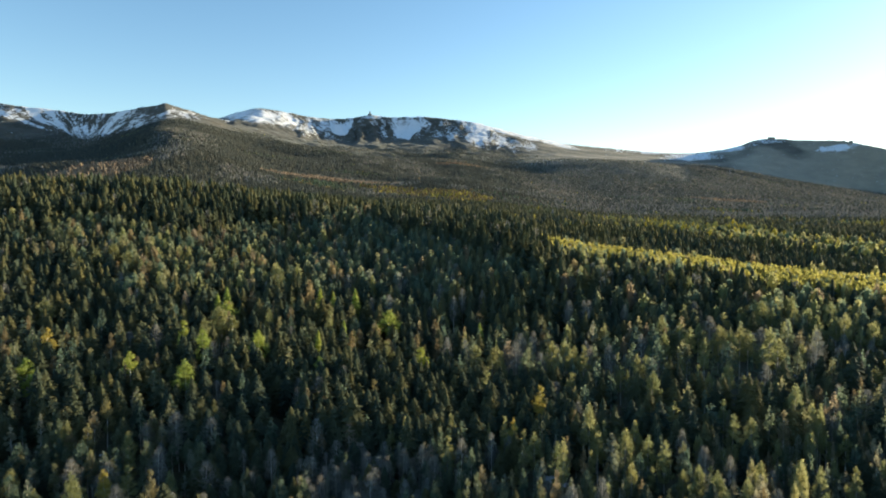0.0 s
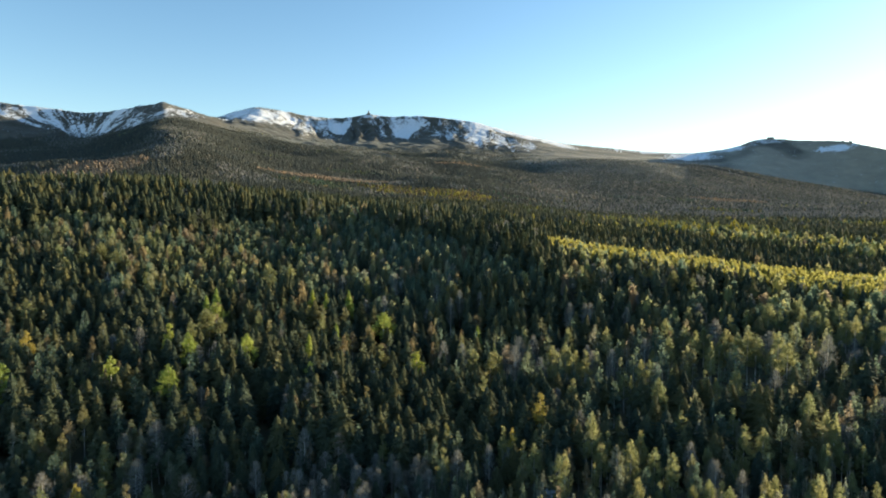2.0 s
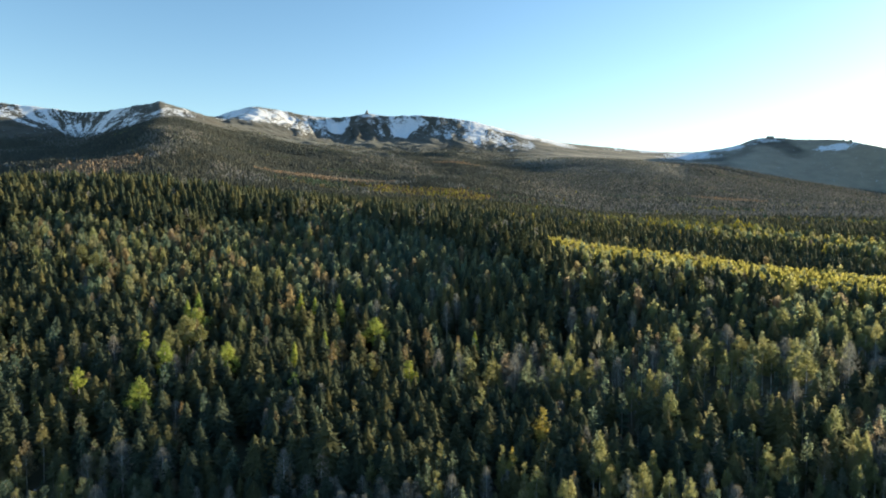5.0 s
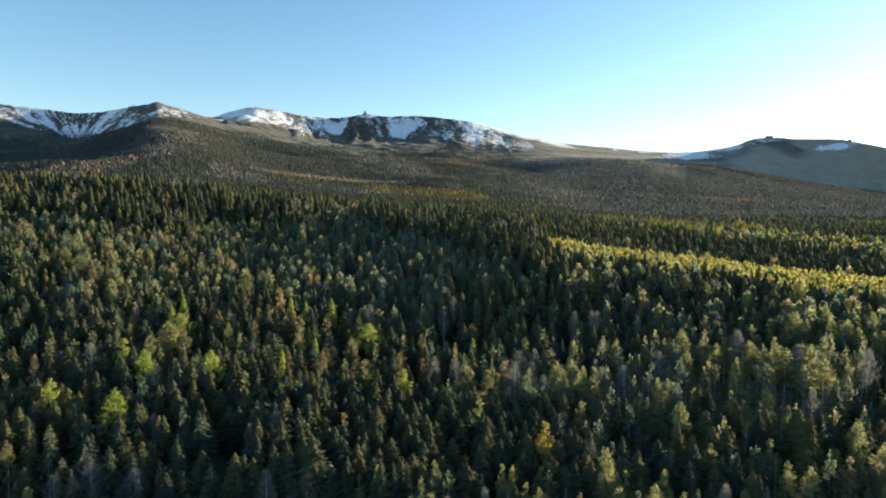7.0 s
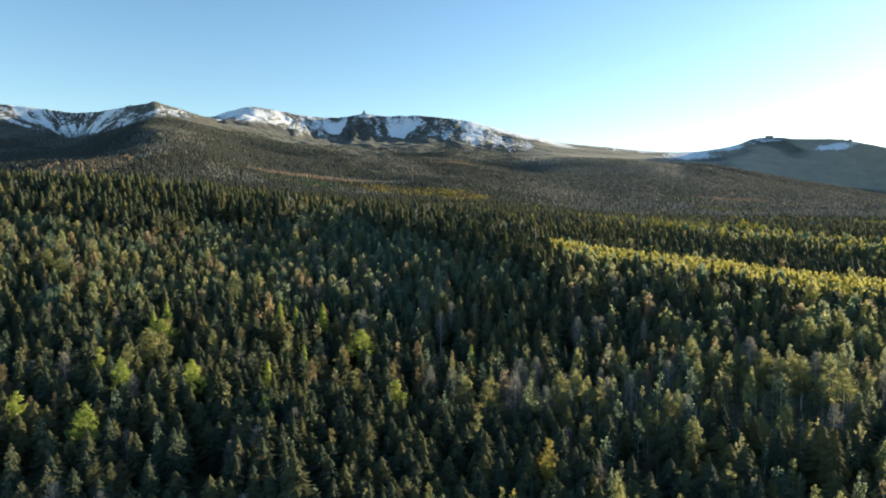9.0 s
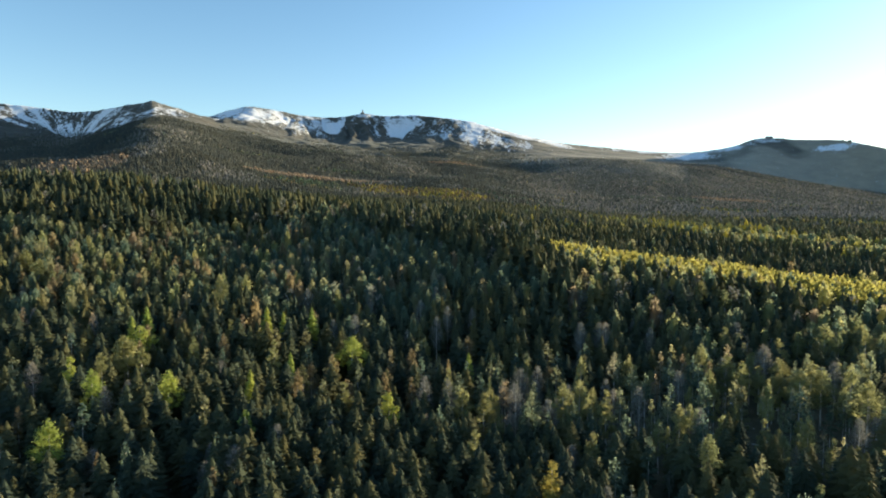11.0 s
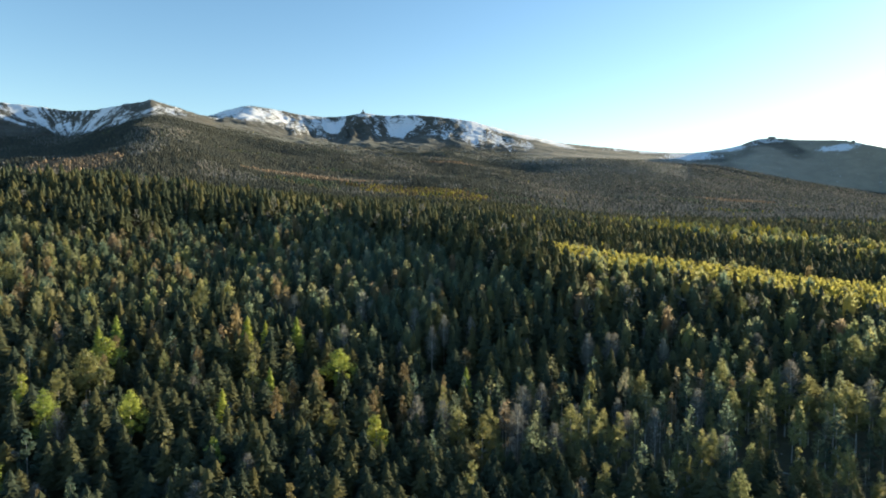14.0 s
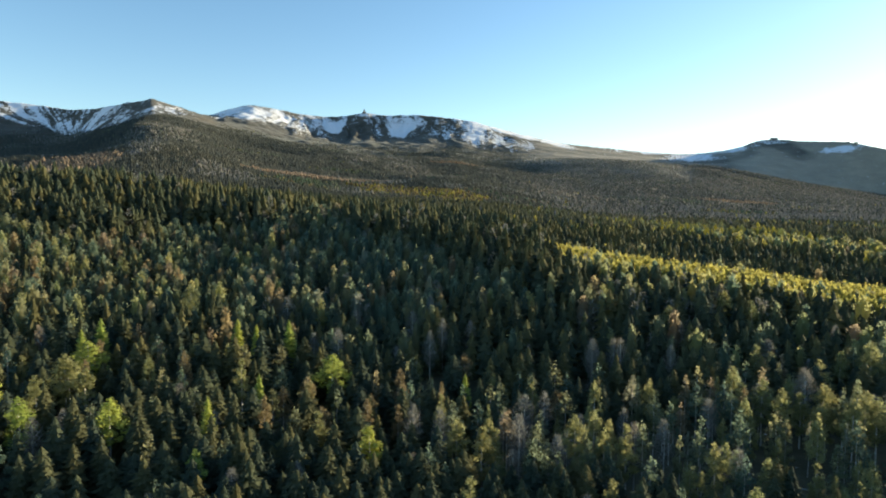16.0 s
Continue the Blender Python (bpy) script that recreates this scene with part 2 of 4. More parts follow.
for j in range(GX.shape[1]):
    lower = min(3200, crest_d[j] - 400) if crest_d[j] > 3700 or UU[0, j] > 0 else 2500 + (crest_d[j] - 2500) * 0.55
    low = np.interp(lower, SLOPE_D, slopes[:, j])
    s = np.clip((DD[:, j] - lower) / (crest_d[j] - lower), 0, 1)
    foot = np.interp(DD[:, j], SLOPE_D, slopes[:, j])
    rise = low + (crest_z[j] - low) * (s ** (1.15 + 0.5 * cliff[j]))
    z = np.where(DD[:, j] < lower, foot, rise)
    GZ[:, j] = z - np.maximum(DD[:, j] - crest_d[j], 0) * 0.10
for _ in range(3):                                            # soften the joints along the distance
    GZ[1:-1] = np.where(s[1:-1, None] < 1, (GZ[:-2] + 2 * GZ[1:-1] + GZ[2:]) / 4, GZ[1:-1])
hz = hill_height(GX, np.maximum(GY, 0))
GZ = hz + (GZ - hz) * smooth(620, 800, DD)
GZ = GZ + (60 - GZ) * smooth(radians(40), radians(62), np.abs(az)) * smooth(60, 400, rr)
below_crest = smooth(0, 250, np.abs(crest_d[None] - DD))
relief = smooth(800, 2000, DD) * np.where(DD < crest_d[None], below_crest, 0.2)
GZ += relief * (16 - 11 * smooth(0.05, 0.2, UU) - 3.5 * smooth(0.36, 0.45, UU)) * fractal(GX / 330, GY / 330, 4, 3)
high = smooth(0.55, 0.80, (GZ - 110) / np.maximum(crest_z[None] - 110, 1)) * smooth(2300, 3000, DD)
gully = 1 - np.abs(fractal(UU * 38 + 0.4 * fractal(GX / 300, GY / 300, 2, 9), DD / 900, 3, 21))
GZ -= high * below_crest * cliff[None] * 34 * gully * (DD < crest_d[None])
GZ += (3.0 - 1.8 * smooth(0.05, 0.2, UU)) * fractal(GX / 45, GY / 45, 3, 15) * smooth(2800, 3200, DD)
GZ += 1.2 * fractal(GX / 22, GY / 22, 3, 5) * smooth(20, 60, rr) * (1 - smooth(700, 1200, DD))


def patch(u0, y0, ru, ry, tilt=0.0):
    """A soft oval on the mountainside, by bearing and by slope seen from the start."""
    u = UU - u0
    e = YY - y0 - tilt * u * 1075
    return np.clip(1.25 - np.sqrt((u / ru) ** 2 + (e / ry) ** 2), 0, 1)


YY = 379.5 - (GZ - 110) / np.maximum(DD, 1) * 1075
snow = np.zeros_like(GX)
for u0, y0, ru, ry, tilt, most in (
        (-0.44, 206, 0.035, 6, 0.2, 0.36),
        (-0.335, 207, 0.080, 13, 0.08, 0.74), (-0.275, 218, 0.055, 17, 0.3, 0.60), (-0.225, 222, 0.03, 14, 0.3, 0.52),
        (-0.10, 211, 0.06, 3.5, 0, 0.5), (0.025, 238, 0.042, 22, 0.15, 0.50), (0.0, 214, 0.045, 4.5, 0.1, 0.52), (0.11, 244, 0.085, 5.5, 0.24, 0.88), (0.07, 252, 0.07, 10, 0.2, 0.50),
        (0.20, 258, 0.055, 4, 0.12, 0.80), (0.38, 281, 0.045, 8, 0, 0.74), (0.315, 273, 0.06, 3.5, 0.05, 0.60), (0.45, 266, 0.05, 6, -0.16, 0.56), (0.615, 267, 0.038, 6, -0.1, 0.58), (0.655, 260, 0.02, 3, 0, 0.6), (0.50, 255, 0.03, 4, 0, 0.5)):
    snow = np.maximum(snow, most * np.minimum(patch(u0, y0, ru, ry, tilt) * 1.5, 1))
streak = 0.5 * fractal(UU * 55 + 0.9 * fractal(GX / 260, GY / 260, 2, 9), DD / 600 + YY / 60, 4, 61)
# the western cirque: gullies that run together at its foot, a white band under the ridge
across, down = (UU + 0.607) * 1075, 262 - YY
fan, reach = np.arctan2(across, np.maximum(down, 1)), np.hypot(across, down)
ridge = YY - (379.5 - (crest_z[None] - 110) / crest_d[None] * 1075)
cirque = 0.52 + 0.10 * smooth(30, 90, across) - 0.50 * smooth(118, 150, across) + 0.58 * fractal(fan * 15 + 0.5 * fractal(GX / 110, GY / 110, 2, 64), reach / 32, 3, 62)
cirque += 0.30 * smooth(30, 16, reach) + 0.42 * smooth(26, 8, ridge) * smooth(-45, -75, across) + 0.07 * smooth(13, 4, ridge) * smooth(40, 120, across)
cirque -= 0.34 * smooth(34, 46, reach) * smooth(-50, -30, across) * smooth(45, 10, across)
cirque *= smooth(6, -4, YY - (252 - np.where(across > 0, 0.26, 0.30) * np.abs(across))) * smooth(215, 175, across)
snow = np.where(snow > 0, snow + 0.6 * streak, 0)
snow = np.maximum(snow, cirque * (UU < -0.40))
for u0, foot, half, tall in ((-0.186, 242, 19, 34), (-0.084, 250, 34, 43)):      # two corries: full at the foot, streaked gullies above
    side = (UU - u0) * 1075 + 7 * fractal(UU * 40, YY / 18, 3, 65)
    up = foot - YY + 5 * fractal(UU * 60, YY / 30, 3, 66)
    width = half * (0.40 + 0.60 * np.clip(up / (0.55 * tall), 0, 1))
    inside = smooth(1.12, 0.92, np.abs(side) / width) * smooth(-3, 2, up) * smooth(tall + 3, tall - 6, up)
    bare = smooth(0.30, 0.80, up / tall)
    snow = np.maximum(snow, inside * (0.95 - 0.72 * bare + (0.2 + 0.5 * bare) * fractal(side / 5.0, up / 40, 3, 63)))
ledges = 0.20 + 0.50 * fractal(UU * 105 + 0.6 * fractal(GX / 90, GY / 90, 2, 68), YY / 22, 3, 67)          # thin snow on the ledges of the cliffs
snow = np.maximum(snow, ledges * smooth(-0.27, -0.24, UU) * smooth(0.12, 0.08, UU) * smooth(2, 6, ridge) * smooth(46, 30, ridge))
snow *= smooth(2500, 2900, DD)
heath = smooth(0.44, 0.66, (GZ - 110) / np.maximum(crest_z[None] - 110, 1) + 0.10 * fractal(GX / 200, GY / 200, 3, 31)) * smooth(2300, 2800, DD)

# mask of the eastern massif, where pale colour replaces the bright haze
hazy_grass = smooth(0.40, 0.50, UU + 0.10 * fractal(GX / 300, GY / 300, 3, 41)) * smooth(2900, 3250, DD + 150 * fractal(GX / 180, GY / 180, 3, 42))
hazy_grass = np.maximum(hazy_grass, smooth(0.02, 0.20, UU) * smooth(0.62, 0.40, UU) * smooth(1800, 2150, DD) * np.clip(0.26 + 0.55 * fractal(GX / 330, GY / 70, 4, 43), 0.06, 0.75))         # dry meadows on the spur, also paled in colour for haze
nr, na = GX.shape


def raw_mesh(name, co, faces, mats, smoothed=False, **attributes):
    """A mesh from arrays: corners, triangles or quads, and numbers for each corner."""
    me = bpy.data.meshes.new(name)
    n = faces.shape[1]
    me.vertices.add(len(co))
    me.vertices.foreach_set("co", np.ascontiguousarray(co, np.float32).ravel())
    me.loops.add(faces.size)
    me.loops.foreach_set("vertex_index", np.ascontiguousarray(faces, np.int32).ravel())
    me.polygons.add(len(faces))
    me.polygons.foreach_set("loop_start", np.arange(0, faces.size, n, dtype=np.int32))
    me.polygons.foreach_set("use_smooth", np.full(len(faces), smoothed))
    for key, values in attributes.items():
        me.attributes.new(key, "FLOAT", "POINT").data.foreach_set("value", np.ascontiguousarray(values, np.float32).ravel())
    me.update(calc_edges=True)
    for m in mats:
        me.materials.append(m)
    return me


idx = np.arange(nr * na).reshape(nr, na)
quads = np.stack([idx[:-1, :-1], idx[:-1, 1:], idx[1:, 1:], idx[1:, :-1]], -1).reshape(-1, 4)[:, ::-1]
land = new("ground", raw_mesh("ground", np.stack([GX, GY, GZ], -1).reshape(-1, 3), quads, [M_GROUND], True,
                              snow=snow, heath=heath, hazy_grass=hazy_grass, far=smooth(900, 1600, DD)))
tagged(land, "wooded hill rising into snow-patched mountains under a clear sky", "mountain landscape", kind="structure")


def ground_at(x, y):
    """Height of the sheet, from its own rings."""
    a, r = np.degrees(np.arctan2(x, y)), np.hypot(x, y)
    i = np.clip(np.searchsorted(RANGE, r) - 1, 0, nr - 2)
    j = np.clip(np.searchsorted(AZ, a) - 1, 0, na - 2)
    s = np.clip((r - RANGE[i]) / (RANGE[i + 1] - RANGE[i]), 0, 1)
    t = (a - AZ[j]) / (AZ[j + 1] - AZ[j])
    return (GZ[i, j] * (1 - t) + GZ[i, j + 1] * t) * (1 - s) + (GZ[i + 1, j] * (1 - t) + GZ[i + 1, j + 1] * t) * s


# ---- trees: patterns of 1 m height and unit crown, scaled where they stand ----
def prism(a, b, ra, rb, sides=5):
    a, b = np.array(a, float), np.array(b, float)
    w = (b - a) / np.linalg.norm(b - a)
    p = np.cross(w, (0.3, 0.9, 0.2))
    p /= np.linalg.norm(p)
    q = np.cross(w, p)
    t = np.arange(sides) * 2 * np.pi / sides
    ring = np.cos(t)[:, None] * p + np.sin(t)[:, None] * q
    v = np.concatenate([a + ra * ring, b + rb * ring])
    i = np.arange(sides)
    j = (i + 1) % sides
    f = np.concatenate([np.stack([i, j, j + sides], 1), np.stack([i, j + sides, i + sides], 1)])
    return v, f


def join(pieces):
    vs, fs, n = [], [], 0
    for v, f in pieces:
        vs.append(v)
        fs.append(f + n)
        n += len(v)
    return np.concatenate(vs), np.concatenate(fs)


def tiers(g, h, r, base, top, power, count, sides):
    """Ragged skirts, one over the other: the body of a conifer's crown."""
    pieces = []
    for w in range(count):
        t = w / count
        z = h * (base + (1 - base) * t)
        rise = h * (1 - base) / count * 1.35
        reach = r * min(1.0, (1 - t) * h * (1 - base) / top) ** power
        a = np.arange(sides) * 2 * np.pi / sides + g.uniform(0, 6.3)
        k = reach * g.uniform(0.72, 1.12, sides)
        ring = np.stack([k * np.cos(a), k * np.sin(a), z - 0.25 * k + g.uniform(-0.25, 0.25, sides)], 1)
        v = np.concatenate([ring, [[0, 0, min(z + rise, h)]]])
        pieces.append((v, np.array([[i, (i + 1) % sides, sides] for i in range(sides)])))
    return pieces


def conifer(seed, h, r, whorls, sprays, base=0.1, droop=0.45, lean=0.0, power=0.8, top=8.0, skirts=7, sides=6):
    """Crown of a spruce or larch: whorls of roof-shaped sprays over ragged skirts."""
    g = np.random.default_rng(seed)
    pieces = tiers(g, h, r * (0.80 if whorls else 1.0), base, top, power, skirts, sides)
    for w in range(whorls):
        t = min(max((w + g.uniform(-0.3, 0.3)) / whorls, 0.0), 0.975)
        z = h * (base + (1 - base) * t)
        reach = r * min(1.0, (1 - t) * h * (1 - base) / top) ** power + 0.1
        n = max(4, int(round(sprays * (0.4 + 0.6 * reach / r))))
        for k in range(n):
            a = 2 * np.pi * (k + g.uniform(-0.4, 0.4)) / n + w * 1.3
            l = reach * g.uniform(0.75, 1.22)
            half = l * g.uniform(0.15, 0.25) + 0.09
            out, side = np.array([np.cos(a), np.sin(a), 0]), np.array([-np.sin(a), np.cos(a), 0])
            z0 = z + g.uniform(-0.2, 0.2) * h / whorls
            drop = droop * l * g.uniform(0.6, 1.2) * (1 - 0.9 * t)
            root = out * l * 0.25 + np.array([0, 0, z0 + 0.15 * l])
            tip = out * l + np.array([0, 0, z0 - drop + lean * l])
            mid = out * l * 0.62
            v = np.array([root, mid + side * half + [0, 0, z0 - drop * 0.9], tip, mid - side * half + [0, 0, z0 - drop * 0.9]])
            pieces.append((v, np.array([[0, 1, 2], [0, 2, 3]])))
    return join(pieces)


def broadleaf(seed, h, r, leaves, size, base=0.32, rings=4, sides=7, heart=0.72, widest=0.38):
    """Crown of a birch or aspen: an egg with a ragged heart and leaf sprays over its lumps."""
    g = np.random.default_rng(seed)
    lump = g.uniform(0, 6.3, 4)
    dome = 1.12 + 0.2 * (seed % 4)

    def shape(t, a):
        low = (np.clip(t, 0, 1) / widest) ** 0.6
        up = np.clip(1 - np.clip((t - widest) / (1 - widest), 0, 1) ** dome, 0, 1) ** 0.74
        bumps = 1 + 0.19 * np.sin(2 * a + 9 * t + lump[0]) + 0.17 * np.sin(3 * a - 15 * t + lump[1]) + 0.14 * np.sin(5 * a + 21 * t + lump[2])
        return r * np.where(t < widest, low, up) * bumps

    pieces = []
    a = np.arange(sides) * 2 * np.pi / sides
    t = (np.arange(rings) + 0.35) / rings
    grid = []
    for q in t:
        k = shape(np.full(sides, q), a + q) * heart * g.uniform(0.72, 1.22, sides)
        grid.append(np.stack([k * np.cos(a + q), k * np.sin(a + q), h * (base + (1 - base) * q) + g.uniform(-0.4, 0.4, sides)], 1))
    v = np.concatenate(grid + [[[0, 0, h * (base + 0.02)], [0, 0, h * (0.98 if heart > 0.9 else 0.93)]]])
    f = []
    n = sides * rings
    for q in range(rings - 1):
        for i in range(sides):
            j = (i + 1) % sides
            f += [[q * sides + i, q * sides + j, q * sides + sides + j], [q * sides + i, q * sides + sides + j, q * sides + sides + i]]
    for i in range(sides):
        j = (i + 1) % sides
        f += [[n, j, i], [n - sides + i, n - sides + j, n + 1]]
    pieces.append((v, np.array(f)))
    if leaves:
        t = g.uniform(0.0, 1.0, leaves) ** 0.85
        a = g.uniform(0, 2 * np.pi, leaves)
        k = shape(t, a) * (0.58 + 0.50 * g.uniform(0, 1, leaves) ** 0.8)
        p = np.stack([k * np.cos(a), k * np.sin(a), h * (base + (1 - base) * t) + g.uniform(-0.3, 0.3, leaves)], 1)
        d = np.stack([np.cos(a), np.sin(a), 1.6 * (t - 0.35)], 1)
        n = d + g.normal(size=(leaves, 3)) * 0.32
        n /= np.linalg.norm(n, axis=1)[:, None]
        u = np.stack([0.55 * np.cos(a), 0.55 * np.sin(a), np.ones(leaves)], 1) + g.normal(size=(leaves, 3)) * 0.38
        u /= np.linalg.norm(u, axis=1)[:, None]
        w = np.cross(n, u)
        w /= np.linalg.norm(w, axis=1)[:, None]
        s = size * g.uniform(0.6, 1.3, (leaves, 1))
        k = g.uniform(0.35, 0.65, (leaves, 1))
        v = np.stack([p - w * s * k - u * s * 0.6, p + w * s * k - u * s * 0.4, p + u * s * 1.5], 1).reshape(-1, 3)
        pieces.append((v, np.arange(leaves * 3).reshape(-1, 3)))
    return join(pieces)


def clumped(seed, h, r, clumps, leaves, size, base=0.3, lowest=0.55):
    """Airy crown of a near birch: clumps of leaf sprays at the ends of its limbs, with gaps between them."""
    g = np.random.default_rng(seed)
    t = np.append((np.arange(clumps - 2) + g.uniform(0, 1, clumps - 2)) / (clumps - 2) * 0.92, (0.90, 0.985))
    wide = np.interp(t, (0.0, 0.20, 0.42, 0.75, 1.0), (lowest, 1.0, 0.88, 0.44, 0.03))
    a = np.arange(clumps) * 2.4 + g.uniform(-0.6, 0.6, clumps)
    k = r * wide * g.uniform(0.28, 1.0, clumps) ** 0.7 * 0.80
    centre = np.stack([k * np.cos(a), k * np.sin(a), h * (base + (0.985 - base) * t)], 1)
    ball = (0.24 * r + 0.22) * g.uniform(0.65, 1.35, clumps) * (0.38 + 0.62 * np.minimum(wide / 0.75, 1))
    which = g.choice(clumps, leaves, p=ball ** 2 / (ball ** 2).sum())
    d = g.normal(size=(leaves, 3))
    d /= np.linalg.norm(d, axis=1)[:, None]
    d[:, 2] = np.abs(d[:, 2] + 0.35) * np.sign(d[:, 2] + 0.55)
    p = centre[which] + d * ball[which, None] * (g.uniform(0.1, 1.15, (leaves, 1)) ** 0.6) * [1, 1, 1.35]
    n = d + 0.5 * np.stack([np.cos(a), np.sin(a), 0.3 + 0 * a], 1)[which] + g.normal(size=(leaves, 3)) * 0.35
    n /= np.linalg.norm(n, axis=1)[:, None]
    u = d * [0.5, 0.5, 0.3] + [0, 0, 0.9] + g.normal(size=(leaves, 3)) * 0.45
    w = np.cross(n, u)
    w /= np.linalg.norm(w, axis=1)[:, None]
    u = np.cross(w, n)
    s = size * g.uniform(0.6, 1.3, (leaves, 1))
    j = g.uniform(0.4, 0.7, (leaves, 1))
    v = np.stack([p - w * s * j - u * s * 0.6, p + w * s * j - u * s * 0.4, p + u * s * 1.3], 1).reshape(-1, 3)
    v[:, 2] = np.clip(v[:, 2], h * base * 0.8, h)
    return v, np.arange(leaves * 3).reshape(-1, 3)


def limbs(seed, h, r, count, base=0.35, thick=0.018):
    g = np.random.default_rng(seed)
    bend = g.uniform(-0.25, 0.25, 2)
    mid = (bend[0], bend[1], h * 0.5)
    pieces = [prism((0, 0, -1.0), mid, thick * h * 0.55, thick * h * 0.36), prism(mid, (0, 0, h * 0.96), thick * h * 0.36, thick * h * 0.06)]
    for k in range(count):
        t = base + (0.92 - base) * (k + g.uniform(0, 0.8)) / count
        a = k * 2.4 + g.uniform(-0.4, 0.4)
        l = r * (1.05 - 0.75 * (t - base) / (1 - base)) * g.uniform(0.7, 1.1)
        pieces.append(prism((0, 0, h * t), (l * np.cos(a), l * np.sin(a), h * t + l * g.uniform(0.6, 1.2)), 0.006 * h * (1.15 - t), 0.012, 3))
    return join(pieces)


def twigs(seed, h, r, count, base=0.3, thin=1.0):
    """Leafless crown: a loose dome of short thin blades that fan upwards and outwards."""
    g = np.random.default_rng(seed)
    t = g.uniform(0, 1, count) ** 0.8
    a = g.uniform(0, 2 * np.pi, count)
    wide = r * np.clip(1.02 - np.abs(t - 0.42) ** 1.6 * 2.1, 0.12, 1) * (1 + 0.22 * np.sin(3 * a + 8 * t + seed))
    k = wide * g.uniform(0.05, 1, count) ** 0.55
    start = np.stack([k * np.cos(a), k * np.sin(a), h * (base + (0.95 - base) * t)], 1)
    a = a + g.normal(size=count) * 0.7
    way = np.stack([np.cos(a), np.sin(a), g.uniform(0.3, 1.8, count)], 1) * g.uniform(0.35, 0.85, (count, 1))
    side = np.cross(way, g.normal(size=(count, 3)))
    side *= g.uniform(0.05, 0.11, (count, 1)) * thin / np.linalg.norm(side, axis=1)[:, None]
    v = np.stack([start - side, start + side, start + way], 1).reshape(-1, 3)
    v[:, 2] = np.minimum(v[:, 2], h)
    return v, np.arange(count * 3).reshape(-1, 3)


def bole(h, thick, top=0.9):
    return prism((0, 0, -1.0), (0, 0, h * top), thick, thick * 0.15, 6)


# kind: (crowns near, crowns farther off, trunk near), all 20 m high
NEAR = dict(
    spruce=[(conifer(s, 20, 3.1 + 0.3 * (s % 3), 28, 15, droop=0.32, power=0.66, top=9.0, skirts=12, sides=9), bole(20, 0.22)) for s in range(6)],
    larch=[(conifer(20 + s, 20, 2.3 + 0.3 * (s % 2), 22, 10, 0.25, 0.1, 0.2, 0.62, 9.0), bole(20, 0.2)) for s in range(4)],
    birch=[(clumped(40 + s, 20, 2.9 + 0.4 * (s % 3), 20 + 4 * (s % 3), 2600, 0.24, 0.26 + 0.07 * (s % 3), 0.4 + 0.15 * (s % 2)), limbs(40 + s, 20, 2.2, 9)) for s in range(6)],
    bare_birch=[(join([twigs(60 + s, 20, 3.1, 900, 0.28, 0.62), clumped(64 + s, 20, 3.3, 22, 1500, 0.15, 0.28)]), limbs(60 + s, 20, 2.8, 22)) for s in range(4)],
)
JOINED = dict(
    spruce=[conifer(80 + s, 20, 3.1 + 0.3 * (s % 3), 18, 9, droop=0.36, power=0.66, top=8.5, skirts=10, sides=7) for s in range(5)],
    larch=[conifer(86 + s, 20, 2.4, 14, 7, 0.22, 0.1, 0.2, 0.62, 9.0, 6) for s in range(3)],
    birch=[clumped(90 + s, 20, 3.1 + 0.4 * (s % 3), 20 + 3 * (s % 3), 640, 0.42, 0.24 + 0.08 * (s % 2)) for s in range(5)],
    bare_birch=[twigs(96 + s, 20, 2.9, 240, 0.3, 1.9) for s in range(3)],
)
HALF = dict(
    spruce=[conifer(180 + s, 20, 3.3 + 0.3 * (s % 2), 8, 6, power=0.66, top=9.0, skirts=6, sides=5) for s in range(6)],
    larch=[broadleaf(186 + s, 20, 2.2 + 0.2 * (s % 2), 56, 0.5, 0.08, 4, 6, 0.76, 0.30) for s in range(5)],
    birch=[broadleaf(190 + s, 20, 3.4 + 0.4 * (s % 3), 190, 0.55, 0.22, 4, 8, 0.60, 0.27) for s in range(6)],
    bare_birch=[twigs(196 + s, 20, 2.8, 90, 0.3, 3.0) for s in range(3)],
)
MID = dict(
    spruce=[conifer(100 + s, 20, 3.6 + 0.4 * (s % 2), 6, 5, power=0.68, top=9.5, skirts=5, sides=5) for s in range(6)],
    larch=[broadleaf(120 + s, 20, 2.7 + 0.3 * (s % 2), 60, 0.7, 0.15, 2, 6, 0.76, 0.34) for s in range(5)],
    birch=[broadleaf(140 + s, 20, 3.1 + 0.3 * (s % 3), 70, 0.66, 0.25, 3, 7, 0.84) for s in range(6)],
    bare_birch=[twigs(160 + s, 20, 2.8, 80, 0.3, 3.2) for s in range(3)],
)
BACK = dict(
    spruce=[conifer(400 + s, 20, 3.5 + 0.3 * (s % 2), 0, 0, power=0.70, top=9.5, skirts=4, sides=5) for s in range(6)],
    larch=[broadleaf(420 + s, 20, 2.8 + 0.3 * (s % 2), 24, 0.8, 0.15, 2, 6, 0.9, 0.34) for s in range(5)],
    birch=[broadleaf(440 + s, 20, 3.1 + 0.3 * (s % 3), 30, 0.90, 0.25, 2, 6, 0.92) for s in range(6)],
    bare_birch=[twigs(460 + s, 20, 2.8, 50, 0.3, 4.0) for s in range(3)],
)
